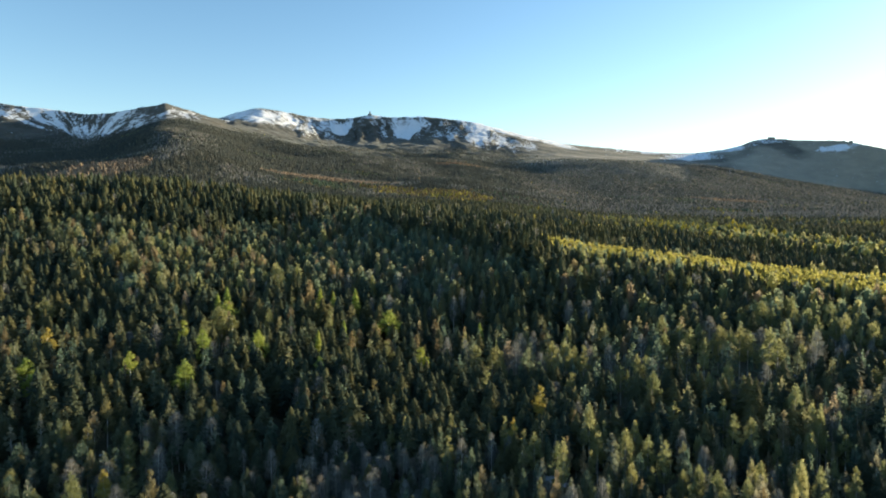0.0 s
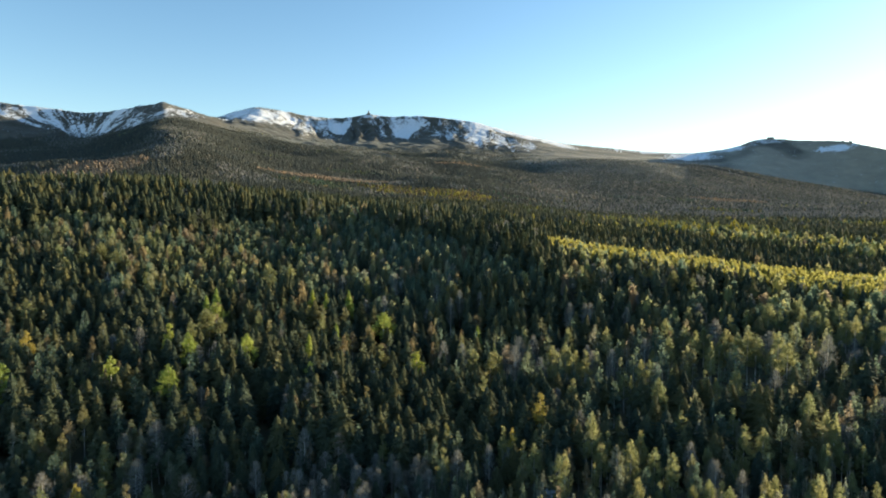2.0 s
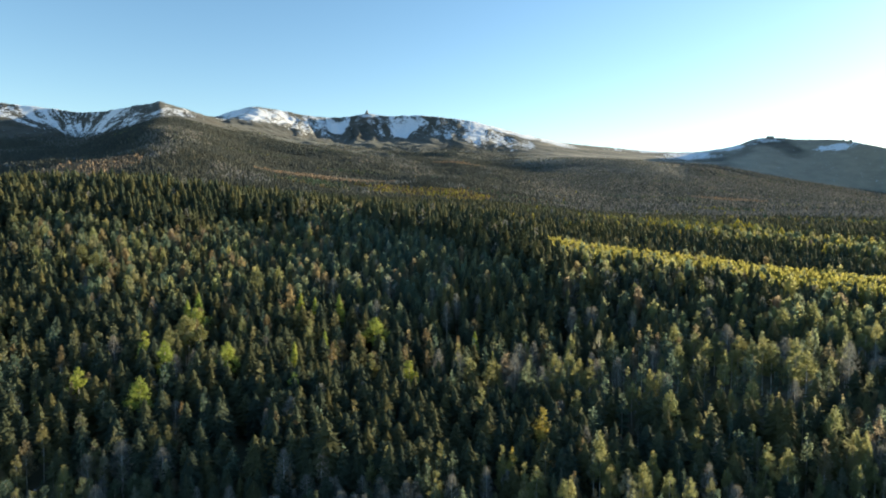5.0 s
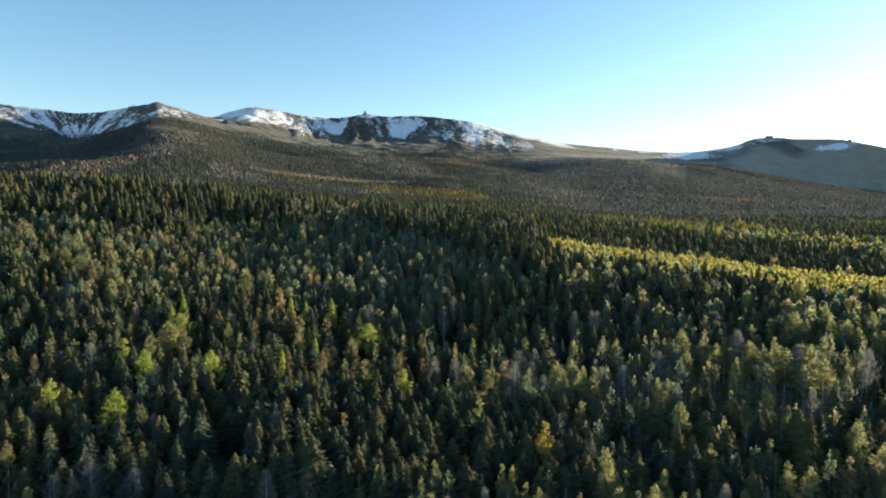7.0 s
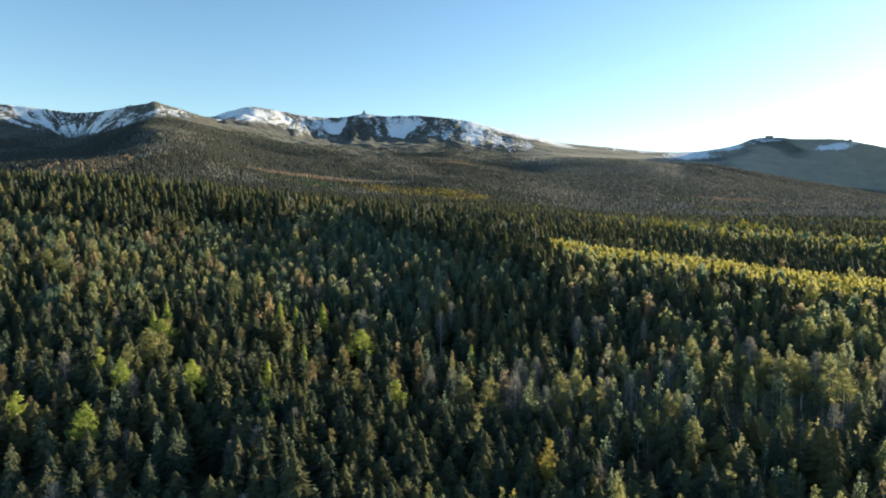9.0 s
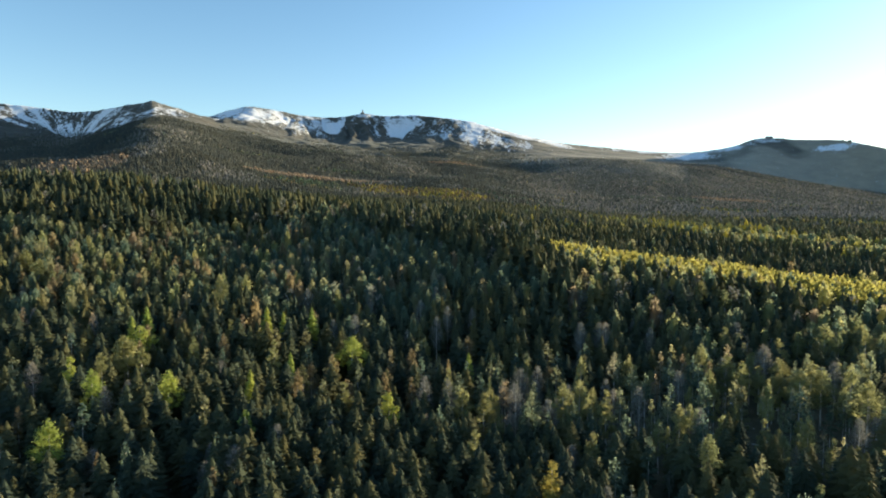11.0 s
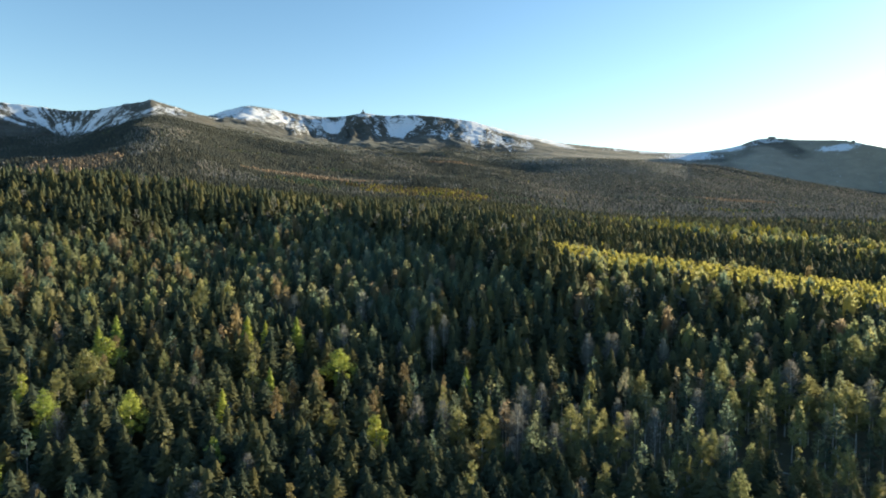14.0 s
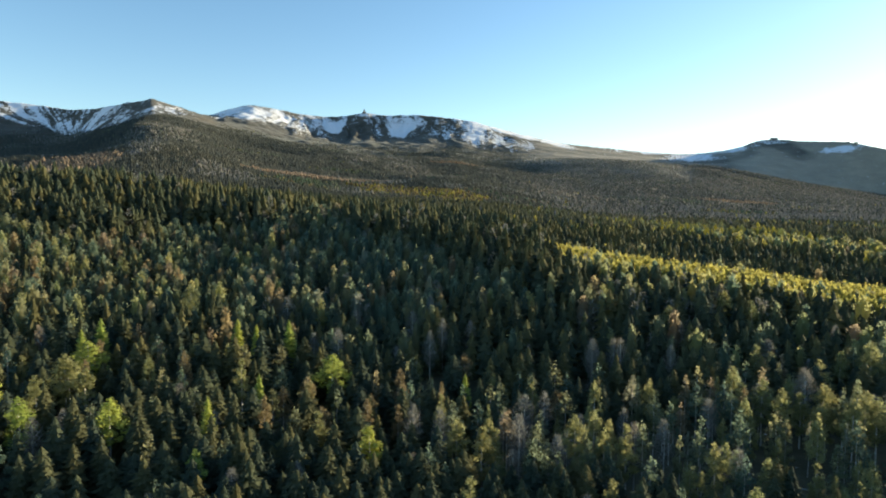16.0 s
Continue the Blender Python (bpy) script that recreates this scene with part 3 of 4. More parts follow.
FAR = dict(
    spruce=[conifer(200 + s, 20, 3.4 + 0.3 * (s % 3), 0, 0, 0.35, power=0.8, top=10.0, skirts=2, sides=4) for s in range(6)],
    larch=[broadleaf(220 + s, 20, 2.8, 0, 1.0, 0.1, 2, 5, 1.0) for s in range(4)],
    birch=[broadleaf(240 + s, 20, 3.2, 0, 1.0, 0.1, 2, 5, 1.0) for s in range(5)],
    bare_birch=[broadleaf(260 + s, 20, 3.2, 0, 1.0, 0.1, 1, 5, 1.0) for s in range(4)],
)
TINY = dict(
    spruce=[conifer(300 + s, 20, 4.6 + 0.4 * (s % 3), 0, 0, 0.42, power=0.8, top=11.0, skirts=1, sides=4) for s in range(6)],
    larch=[broadleaf(320 + s, 20, 3.2, 0, 1.0, 0.1, 1, 3, 1.0) for s in range(4)],
    birch=[broadleaf(340 + s, 20, 3.2, 0, 1.0, 0.1, 1, 3, 1.0) for s in range(4)],
    bare_birch=[broadleaf(360 + s, 20, 3.2, 0, 1.0, 0.1, 1, 3, 1.0) for s in range(4)],
)
for patterns in (NEAR, JOINED, HALF, MID, BACK, FAR, TINY):
    patterns["aspen"] = patterns["birch"][::-1]
    patterns["brown_birch"] = patterns["birch"][1:]
    patterns["slender_birch"] = patterns["birch"][2:]
    patterns["russet_birch"] = patterns["birch"]
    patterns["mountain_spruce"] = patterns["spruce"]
NEAR["slender_birch"] = [(clumped(500 + s, 20, 1.9 + 0.25 * s, 15 + 2 * s, 1100, 0.25, 0.36 + 0.06 * s, 0.5), limbs(500 + s, 20, 1.6, 16, 0.38)) for s in range(4)]
JOINED["slender_birch"] = [clumped(510 + s, 20, 2.0 + 0.25 * s, 14, 400, 0.38, 0.38 + 0.06 * s) for s in range(3)]
CROWN_MATERIAL = dict(spruce=M_SPRUCE, larch=M_LARCH, birch=M_LEAF, bare_birch=M_TWIG, aspen=M_YELLOW, brown_birch=M_BROWN, slender_birch=M_PALE, russet_birch=M_RUSSET, mountain_spruce=M_HAZED)
TRUNK_MATERIAL = dict(spruce=M_BARK, larch=M_BARK, birch=M_BIRCH, bare_birch=M_BIRCH, aspen=M_BIRCH, brown_birch=M_BIRCH, slender_birch=M_BIRCH, russet_birch=M_BIRCH, mountain_spruce=M_BARK)


def scatter(y0, y1, gap, u0, u1):
    """Jittered stand of trees over a wedge of the plan."""
    x = np.arange(u0 * y1, u1 * y1, gap)
    y = np.arange(y0, y1, gap * 0.92)
    X, Y = np.meshgrid(x, y)
    X = X + (np.arange(len(y)) % 2)[:, None] * gap / 2 + rng.uniform(-0.42, 0.42, X.shape) * gap
    Y = Y + rng.uniform(-0.42, 0.42, X.shape) * gap
    X, Y = X.ravel(), Y.ravel()
    keep = (X > u0 * Y - 15) & (X < u1 * Y + 25) & (Y >= y0) & (Y < y1)
    return X[keep], Y[keep]


KINDS = ("spruce", "larch", "birch", "bare_birch", "aspen", "brown_birch", "slender_birch", "russet_birch", "mountain_spruce")


def stand(x, y):
    """Kind (index in KINDS) and height of each tree from the stand that it grows in."""
    n = len(x)
    k = np.zeros(n, int)
    u = x / np.maximum(y, 1)
    clump = fractal(x / 38, y / 38, 3, 50)
    fine = rng.uniform(0, 1, n)
    # mixed wood: spruces with fresh birches among them, more of them up the slope
    leafy = np.clip(0.36 + 0.30 * clump + 0.26 * smooth(300, 400, y) + 0.08 * smooth(60, 160, x) - 0.15 * smooth(-150, -230, x) - 0.10 * smooth(-40, -110, x) - 0.36 * smooth(50, 90, x) * smooth(325, 360, y), 0.08, 0.85)
    k = np.where(fine < leafy, 2, 0)
    k = np.where((k == 2) & (rng.uniform(0, 1, n) < 0.10), 3, k)
    k = np.where((k == 2) & (rng.uniform(0, 1, n) < 0.16 + 0.20 * smooth(-20, 110, x)), 4, k)
    k = np.where((k == 2) & (rng.uniform(0, 1, n) < 0.07), 5, k)
    h = np.where(k == 0, rng.normal(17.5, 2.2, n), rng.normal(17.5, 2.0, n))

    def grove(x0, y0, rx, ry, tall, spread, **mix):
        """A plot with a mixture of its own; its edge is ragged."""
        inside = ((x - x0) / rx) ** 2 + ((y - y0) / ry) ** 2 + 0.28 * clump < 1
        pick, total = rng.uniform(0, 1, n), 0.0
        for kind, share in mix.items():
            k[inside & (pick >= total) & (pick < total + share)] = KINDS.index(kind)
            total += share
        h[inside] = rng.normal(tall, spread, n)[inside]

    grove(-150, 400, 75, 50, 16.5, 1.6, birch=0.40, aspen=0.14, brown_birch=0.08, spruce=0.38)       # yellowish leaf wood on the slope
    grove(-40, 425, 60, 62, 16.5, 1.5, birch=0.74, slender_birch=0.08, bare_birch=0.06, spruce=0.12)    # soft green birches in the lee
    grove(32, 342, 36, 34, 20.5, 2.0, spruce=0.84, birch=0.10, bare_birch=0.06)                      # tall dark spruces
    grove(112, 350, 66, 28, 18.0, 2.0, spruce=0.72, birch=0.12, bare_birch=0.08, aspen=0.08)
    grove(195, 315, 36, 34, 18.5, 1.8, aspen=0.52, birch=0.26, spruce=0.22)
    grove(106, 272, 60, 31, 21.0, 2.0, birch=0.36, aspen=0.36, slender_birch=0.14, brown_birch=0.05, bare_birch=0.07, spruce=0.02)     # tall pale birches
    grove(32, 274, 34, 16, 19.5, 1.8, slender_birch=0.26, bare_birch=0.22, birch=0.26, aspen=0.20, brown_birch=0.06)
    grove(112, 240, 34, 14, 17.5, 1.8, birch=0.30, aspen=0.46, slender_birch=0.16, spruce=0.08)
    grove(178, 276, 14, 14, 15.0, 2.0, bare_birch=0.8, spruce=0.2)
    grove(-75, 232, 88, 40, 17.5, 2.0, spruce=0.80, birch=0.08, brown_birch=0.05, bare_birch=0.04, aspen=0.03)
    grove(0, 228, 46, 32, 16.0, 1.5, spruce=0.93, birch=0.05, bare_birch=0.02)                       # dense spruce pole wood
    grove(92, 220, 44, 16, 18.5, 2.2, spruce=0.46, birch=0.24, aspen=0.20, slender_birch=0.10)
    grove(150, 236, 30, 24, 18.0, 2.0, spruce=0.28, brown_birch=0.24, birch=0.26, aspen=0.14, bare_birch=0.08)
    grove(70, 176, 72, 20, 16.0, 1.8, slender_birch=0.26, birch=0.32, aspen=0.18, brown_birch=0.05, bare_birch=0.07, spruce=0.12)
    grove(-68, 180, 24, 20, 14.5, 1.5, spruce=0.52, birch=0.30, slender_birch=0.10, bare_birch=0.08)
    grove(-27, 180, 24, 16, 14.0, 1.3, bare_birch=0.56, slender_birch=0.22, birch=0.10, spruce=0.12)                     # grey leafless scrub
    grove(-114, 182, 34, 22, 15.0, 1.6, slender_birch=0.12, birch=0.66, aspen=0.10, bare_birch=0.06, spruce=0.06)
    grove(-176, 240, 44, 36, 17.5, 2.2, spruce=0.56, birch=0.26, brown_birch=0.10, aspen=0.08)
    # old spruces along the brow
    brow = (y > 512 - 62 * smooth(-160, -215, x) + 8 * clump) & (x < -120) | (y > 505 - 1.05 * (x + 60) + 10 * clump) & (x >= -75) & (x < 68) | (y > 600) & (x < 0)
    brow = brow & (y < 760)
    k = np.where(brow, np.where(rng.uniform(0, 1, n) < 0.95, 0, 3), k)
    h = np.where(brow, rng.normal(24.0, 2.4, n) , h)
    young = ((x + 150) / 36) ** 2 + ((y - 494) / 20) ** 2 < 1
    k = np.where(young, np.where(rng.uniform(0, 1, n) < 0.85, 2, 4), k)
    h = np.where(young, rng.normal(13, 1.2, n), h)
    # the young bright strip of larches on the eastern brow
    strip = (x >= 64) & (y > 456 - 0.53 * (x - 64)) & (y < 508 - 0.42 * (x - 64))
    k = np.where(strip, np.where(rng.uniform(0, 1, n) < 0.95, 1, 2), k)
    h = np.where(strip, rng.normal(14.5, 1.0, n), h)
    # valley beyond: spruce with rows of larch and birch
    valley = (y > 508 - 0.42 * (x - 64) + 8) & (x >= 64) | (y > 760)
    rows = fractal(x / 240 + 0.3, y / 60, 3, 70)
    kv = np.where(rows + rng.normal(0, 0.25, n) > 0.42 + 0.3 * smooth(850, 1200, y) + 0.4 * smooth(1300, 1700, y), np.where(rng.uniform(0, 1, n) < 0.6 - 0.55 * smooth(750, 950, y), 1, 2), 0)
    kv = np.where((kv == 0) & (rng.uniform(0, 1, n) < 0.03 + 0.55 * smooth(0.0, 0.25, u + 0.06 * fractal(x / 130, y / 130, 2, 95)) * smooth(700, 1500, y)), 3, kv)
    belt = np.exp(-((y - 900 + 1.2 * (x - 216) - 25 * clump) / 78) ** 2) * smooth(180, 215, x) + 0.7 * np.exp(-((y - 1070 + 0.7 * (x - 480)) / 45) ** 2) * smooth(420, 480, x)
    kv = np.where(rng.uniform(0, 1, n) < 0.85 * belt, np.where(rng.uniform(0, 1, n) < 0.30, 1, np.where(rng.uniform(0, 1, n) < 0.6, 4, 2)), np.where((belt < 0.25) & (y < 1150) & (rng.uniform(0, 1, n) < 0.75), 0, kv))
    plot = fractal(x / 150 + 7, y / 260, 3, 97)
    kv = np.where((y > 1250) & (kv == 0) & (plot > 0.25) & (rng.uniform(0, 1, n) < 0.5), 3, kv)
    k = np.where(valley, kv, k)
    h = np.where(valley, rng.normal(17, 2.5, n) - 3.0 * smooth(780, 1050, y) - 2.5 * smooth(1500, 2600, y) - 5.0 * smooth(1500, 1900, y) * smooth(0.0, 0.12, u), h)
    # bare birch woods on the foothills
    patch_west = np.exp(-(((x + 752) / 95) ** 2 + ((y - 1290) / 150) ** 2) ** 2)
    clearings = np.exp(-(((u - 0.01) / 0.045) ** 2 + ((y - 2480 - 900 * u) / 55) ** 2)) + np.exp(-(((u - 0.44) / 0.09) ** 2 + ((y - 1980 + 300 * u) / 60) ** 2)) + np.exp(-(((u + 0.02) / 0.03) ** 2 + ((y - 2750) / 60) ** 2))
    band = np.exp(-(((u + 0.21) / 0.115) ** 2 + ((y - 1560) / 80) ** 2) ** 2)
    brown = 0.30 * fractal(x / 160, y / 160, 3, 90) + 1.25 * patch_west + 1.45 * band + 1.2 * clearings > 0.55
    k = np.where((y > 950) & brown & (rng.uniform(0, 1, n) < 0.97), 7, k)
    fresh = np.exp(-(((u + 0.03) / 0.12) ** 2 + ((y - 1270 + 900 * u) / 105) ** 2) ** 2) + 0.35 * fractal(x / 90, y / 60, 3, 92) > 0.45
    k = np.where((y > 950) & fresh & (np.abs(u) < 0.2) & (rng.uniform(0, 1, n) < 0.8), np.where(rng.uniform(0, 1, n) < 0.45, 1, 5), k)
    h = h * (1 - 0.26 * smooth(1000, 1300, y))
    k = np.where((y > 1150) & (k == 0), 8, k)              # far spruces take the greyed needles that stand in for haze
    return k, np.clip(h, 6.0, 30)


def placed(patterns, x, y, z, h, spread):
    """One joined crown mesh for trees of one kind: each pattern turned, scaled and moved."""
    pick = rng.integers(0, len(patterns), len(x))
    turn = rng.uniform(0, 2 * np.pi, len(x))
    tone = np.clip(rng.uniform(0, 1, len(x)) * (1 if len(patterns[0][0]) > 40 else 0.4) + (0 if len(patterns[0][0]) > 40 else 0.3 * fractal(x / 120, y / 200, 3, 98)), 0, 0.999)
    vs, fs, ts, n = [], [], [], 0
    for p, (v, f) in enumerate(patterns):
        i = np.nonzero(pick == p)[0]
        if not len(i):
            continue
        c, s = np.cos(turn[i])[:, None], np.sin(turn[i])[:, None]
        k, w = (h[i] / 20)[:, None], (spread[i] * (h[i] / 20) ** 0.7)[:, None]
        vv = np.stack([x[i, None] + w * (c * v[:, 0] - s * v[:, 1]), y[i, None] + w * (s * v[:, 0] + c * v[:, 1]), z[i, None] + k * v[:, 2]], -1)
        ff = f[None] + n + (np.arange(len(i)) * len(v))[:, None, None]
        vs.append(vv.reshape(-1, 3))
        fs.append(ff.reshape(-1, 3))
        ts.append(np.repeat(tone[i], len(v)))
        n += vv.shape[0] * vv.shape[1]
    return np.concatenate(vs), np.concatenate(fs), np.concatenate(ts)


def forest(name, label, patterns, kind, x, y, h, soft=False):
    z = ground_at(x, y)
    v, f, t = placed(patterns, x, y, z, h, rng.uniform(0.95, 1.4, len(x)))
    ob = new(name, raw_mesh(name, v, f, [CROWN_MATERIAL[kind]], soft or kind not in ("spruce", "mountain_spruce", "bare_birch"), tone=t))
    tagged(ob, label, "forest", kind="stuff")
    return ob


def part(name, mesh, parent):
    ob = new(name, mesh)
    ob.parent = parent
    return ob


LABELS = dict(
    spruce="dark green spruce tree in a dense mixed forest",
    larch="larch tree with soft yellow-green spring needles",
    birch="birch tree with fresh green spring leaves and pale trunk",
    aspen="aspen tree with bright yellow-green young leaves",
    bare_birch="leafless birch tree with pale trunk and grey-brown twigs",
    slender_birch="tall slender birch tree with sparse pale leaves and white trunk",
    brown_birch="birch tree with brownish young leaves and pale trunk",
    russet_birch="leafless birch tree with russet twigs",
    mountain_spruce="mountain spruce tree with needles greyed for haze in a closed stand",
)


def tree_pattern(kind, crown, trunk, crown_material=None, label=""):
    top = new(kind if kind.endswith("birch") else kind + "_tree")
    zero = np.zeros(len(crown[0]))
    part("crown", raw_mesh("crown", crown[0], crown[1], [crown_material or CROWN_MATERIAL[kind]], kind not in ("spruce", "mountain_spruce", "bare_birch"), tone=zero), top)
    part("trunk", raw_mesh("trunk", trunk[0], trunk[1], [TRUNK_MATERIAL[kind]], True), top)
    return tagged(top, label or LABELS[kind], "tree", kind.replace("_", " ") + " trees")


def tree_pose(x, y, h, wide=0.0):
    z = float(ground_at(np.array([x]), np.array([y]))[0])
    w = (h / 20) ** 0.7 * (wide or rng.uniform(0.90, 1.28)) * (1.0 if y > 203 else 0.84 if x > 0 else 0.95 if x > -74 else 1.12)
    return Matrix.Translation((x, y, z)) @ Matrix.Rotation(rng.uniform(0, 6.283), 4, "Z") @ Matrix.Diagonal((w, w, h / 20, 1))


# trees that stand out: plan place and height
BRIGHT = [(-120, 263, 19), (-109, 256, 18), (-86, 259, 19), (-56, 243, 17), (-128, 233, 18), (-104, 228, 18), (-16, 260, 17), (-114, 296, 18), (-35, 306, 18), (-164, 226, 18)]
GOLD = [(29, 216, 20), (18, 200, 17), (57, 196, 17), (-173, 252, 19), (-101, 168, 17)]
YELLOW = [(-62, 293, 20), (108, 284, 22), (41, 267, 22), (161, 314, 20), (180, 331, 20), (177, 311, 20), (153, 288, 20), (126, 273, 22), (134, 257, 22), (15, 263, 20), (8, 269, 19), (124, 290, 20), (100, 294, 20), (106, 292, 20), (50, 183, 18), (56, 194, 18), (23, 186, 18), (29, 179, 18), (15, 199, 18), (60, 177, 18)]
PALE = [(-5, 276, 20), (3, 274, 20), (36, 290, 20), (90, 329, 19), (61, 332, 20), (69, 332, 20), (121, 241, 20), (85, 283, 22), (67, 270, 20), (-3, 366, 20), (-139, 218, 16), (-91, 180, 18), (-58, 184, 15), (-70, 162, 16), (-112, 171, 18)]
BROWN = [(-92, 301, 19), (-82, 296, 19), (-40, 291, 19), (-48, 272, 20), (-19, 279, 19), (-10, 297, 18), (-202, 358, 19), (-184, 358, 19), (11, 323, 20), (-145, 250, 20), (-32, 275, 18)]
TALL = [(33, 354, 26), (86, 239, 20), (81, 237, 19), (92, 232, 19), (90, 234, 18), (93, 220, 20), (103, 212, 19), (43, 346, 22), (48, 322, 21)]
YELLOW_MORE = [(-111, 279, 20), (-104, 278, 19), (-114, 270, 19), (-102, 349, 20), (-32, 270, 18), (100, 360, 18), (156, 315, 21), (146, 316, 20), (134, 309, 20), (130, 274, 22), (45, 241, 17), (88, 195, 18), (92, 192, 18), (108, 166, 18), (99, 167, 17), (96, 171, 17), (-95, 170, 17), (-200, 290, 19), (-202, 370, 19), (-190, 362, 19), (-224, 374, 19), (-220, 386, 19), (-188, 382, 19), (-157, 396, 19), (-106, 357, 20), (-110, 279, 19), (57, 183, 18), (43, 188, 17), (11, 239, 19), (138, 366, 18), (131, 377, 18)]
OLIVE = [(-32, 227, 18), (-119, 201, 18), (-89, 207, 17), (-84, 205, 17), (-118, 189, 17), (-242, 337, 20), (-39, 288, 21), (-142, 402, 19), (-162, 382, 19), (-49, 283, 20), (-156, 341, 19), (-183, 359, 19)]
LIME = [(-66, 321, 20), (-121, 304, 19), (-54, 286, 18), (-73, 321, 21), (-61, 263, 18), (-120, 314, 19), (11, 303, 18), (-55, 325, 19)]
BROWN_MORE = [(-47, 288, 18), (-10, 281, 18), (-19, 287, 18), (-31, 274, 18), (-109, 286, 18), (-214, 417, 18), (-186, 528, 20), (-181, 391, 18), (-194, 370, 18), (-116, 306, 18), (36, 176, 17), (33, 186, 17)]
TALL_MORE = [(47, 323, 20), (123, 348, 21), (86, 241, 19), (83, 240, 17), (40, 247, 18), (60, 244, 18), (42, 169, 17), (77, 182, 18), (-19, 282, 19), (-75, 253, 18), (-30, 212, 18), (2, 215, 18), (17, 251, 17), (22, 252, 17), (27, 250, 18)]
PALE_MORE = [(14, 349, 20), (60, 330, 21), (71, 330, 21), (106, 294, 20), (-100, 261, 16), (-47, 331, 18), (10, 190, 17), (69, 188, 18), (78, 175, 17), (-79, 163, 15), (-94, 162, 17)]
MARKED = np.array([(a, b) for some in (BRIGHT, GOLD, YELLOW, PALE, BROWN, TALL, YELLOW_MORE, OLIVE, LIME, BROWN_MORE, TALL_MORE, PALE_MORE) for a, b, c in some], float)


def clear_of_marked(x, y, gap=5.0):
    return (np.hypot(x[:, None] - MARKED[None, :, 0], y[:, None] - MARKED[None, :, 1]) > gap).all(1)


for some, kind, paint, label in (
        (BRIGHT, "birch", M_BRIGHT, "bright lime-green broadleaf tree in fresh spring leaf"), (GOLD, "birch", M_GOLD, "golden-yellow birch tree in young leaf among dark spruces"),
        (OLIVE, "birch", M_OLIVE, "broad olive-green tree catching the low sun"), (LIME, "larch", M_BRIGHT, "lime-green larch tree standing out of the forest"),
        (YELLOW + YELLOW_MORE, "birch", M_YELLOW, "tall birch tree with sunlit yellow-green leaves"), (PALE + PALE_MORE, "bare_birch", None, ""),
        (BROWN + BROWN_MORE, "birch", M_BROWN, "birch tree with brownish young leaves in evening sun"), (TALL + TALL_MORE, "spruce", None, "tall spruce tree standing above the mixed forest")):
    wide = 1.0 if kind != "birch" else 1.55 if paint in (M_BRIGHT, M_GOLD) else 1.3 if paint in (M_OLIVE, M_YELLOW) else 1.1
    extra = 2.0 if paint in (M_BRIGHT, M_GOLD) else 0.0
    for n, (a, b, c) in enumerate(some):
        crown, trunk = NEAR[kind][n % len(NEAR[kind])]
        if n < len(NEAR[kind]):
            models = [] if n == 0 else models
            models.append(tree_pattern(kind, crown, trunk, paint, label))
            models[-1].matrix_basis = tree_pose(a, b, c + extra * (b > 203), wide if b > 203 else min(wide, 1.0))
        else:
            copy_thing(models[n % len(NEAR[kind])], tree_pose(a, b, c + extra * (b > 203), wide if b > 203 else min(wide, 1.0)))

# near wood: the trees closest to the flight stand singly, those behind them are joined
x, y = scatter(118, 360, 6.3, -0.82, 0.92)
for x0, x1, y0, y1, count in ((-62, 42, 196, 256, 330), (0, 128, 158, 202, 240), (-140, -74, 158, 202, 130), (-70, -5, 166, 198, 130)):       # closer stands of slender stems
    x, y = np.concatenate([x, rng.uniform(x0, x1, count)]), np.concatenate([y, rng.uniform(y0, y1, count)])
clear = clear_of_marked(x, y) & ((np.hypot((x - 8) / 13, (y - 322) / 15) > 1) | (rng.uniform(0, 1, len(x)) < 0.2))
clear &= ((np.hypot((x + 64 + 0.36 * (y - 214)) / 7, (y - 217) / 18) > 1) | (rng.uniform(0, 1, len(x)) < 0.10)) & (np.hypot((x - 56) / 8, (y - 224) / 10) > 1) & (np.hypot((x - 93) / 12, (y - 258) / 8) > 1)
clear &= fractal(x / 13, y / 13, 2, 120) < 0.95
clear &= (np.hypot((x - 106) / 60, (y - 268) / 36) > 1) | (rng.uniform(0, 1, len(x)) < 0.72)
x, y = x[clear], y[clear]
k, h = stand(x, y)
order = np.argsort(y)
single = np.zeros(len(x), bool)
for i, kind in enumerate(KINDS):
    mine = order[(k[order] == i) & (np.abs(x[order]) < 0.80 * y[order] + 6)]
    single[mine[: (290, 110, 280, 200, 230, 60, 240, 0, 0)[i]]] = True
for i, kind in enumerate(KINDS):
    if not (k == i).any():
        continue
    first = [tree_pattern(kind, c, t) for c, t in NEAR[kind]]
    used = [False] * len(first)
    for a in np.nonzero(single & (k == i))[0]:
        p = int(rng.integers(0, len(first)))
        m = tree_pose(x[a], y[a], h[a], rng.uniform(1.02, 1.45) if y[a] > 203 and kind in ("birch", "aspen", "brown_birch") else 0.0)
        if used[p]:
            copy_thing(first[p], m)
        else:
            first[p].matrix_basis = m
            used[p] = True
    rest = ~single & (k == i)
    near = rest & (y < 325)
    if near.any():
        forest(kind + "_wood", LABELS[kind].replace(" tree ", " trees "), JOINED[kind], kind, x[near], y[near], h[near])
        z = ground_at(x[near], y[near])
        v, f, t = placed([bole(20, 0.2)], x[near], y[near], z, h[near], np.ones(near.sum()))
        tagged(new(kind + "_trunks", raw_mesh("trunks", v, f, [TRUNK_MATERIAL[kind]], False)), "trunks of a dense mixed forest", "tree trunks", kind="stuff")
    mid = rest & (y >= 325)
    if mid.any():
        forest(kind + "_wood", LABELS[kind].replace(" tree ", " trees "), HALF[kind], kind, x[mid], y[mid], h[mid])

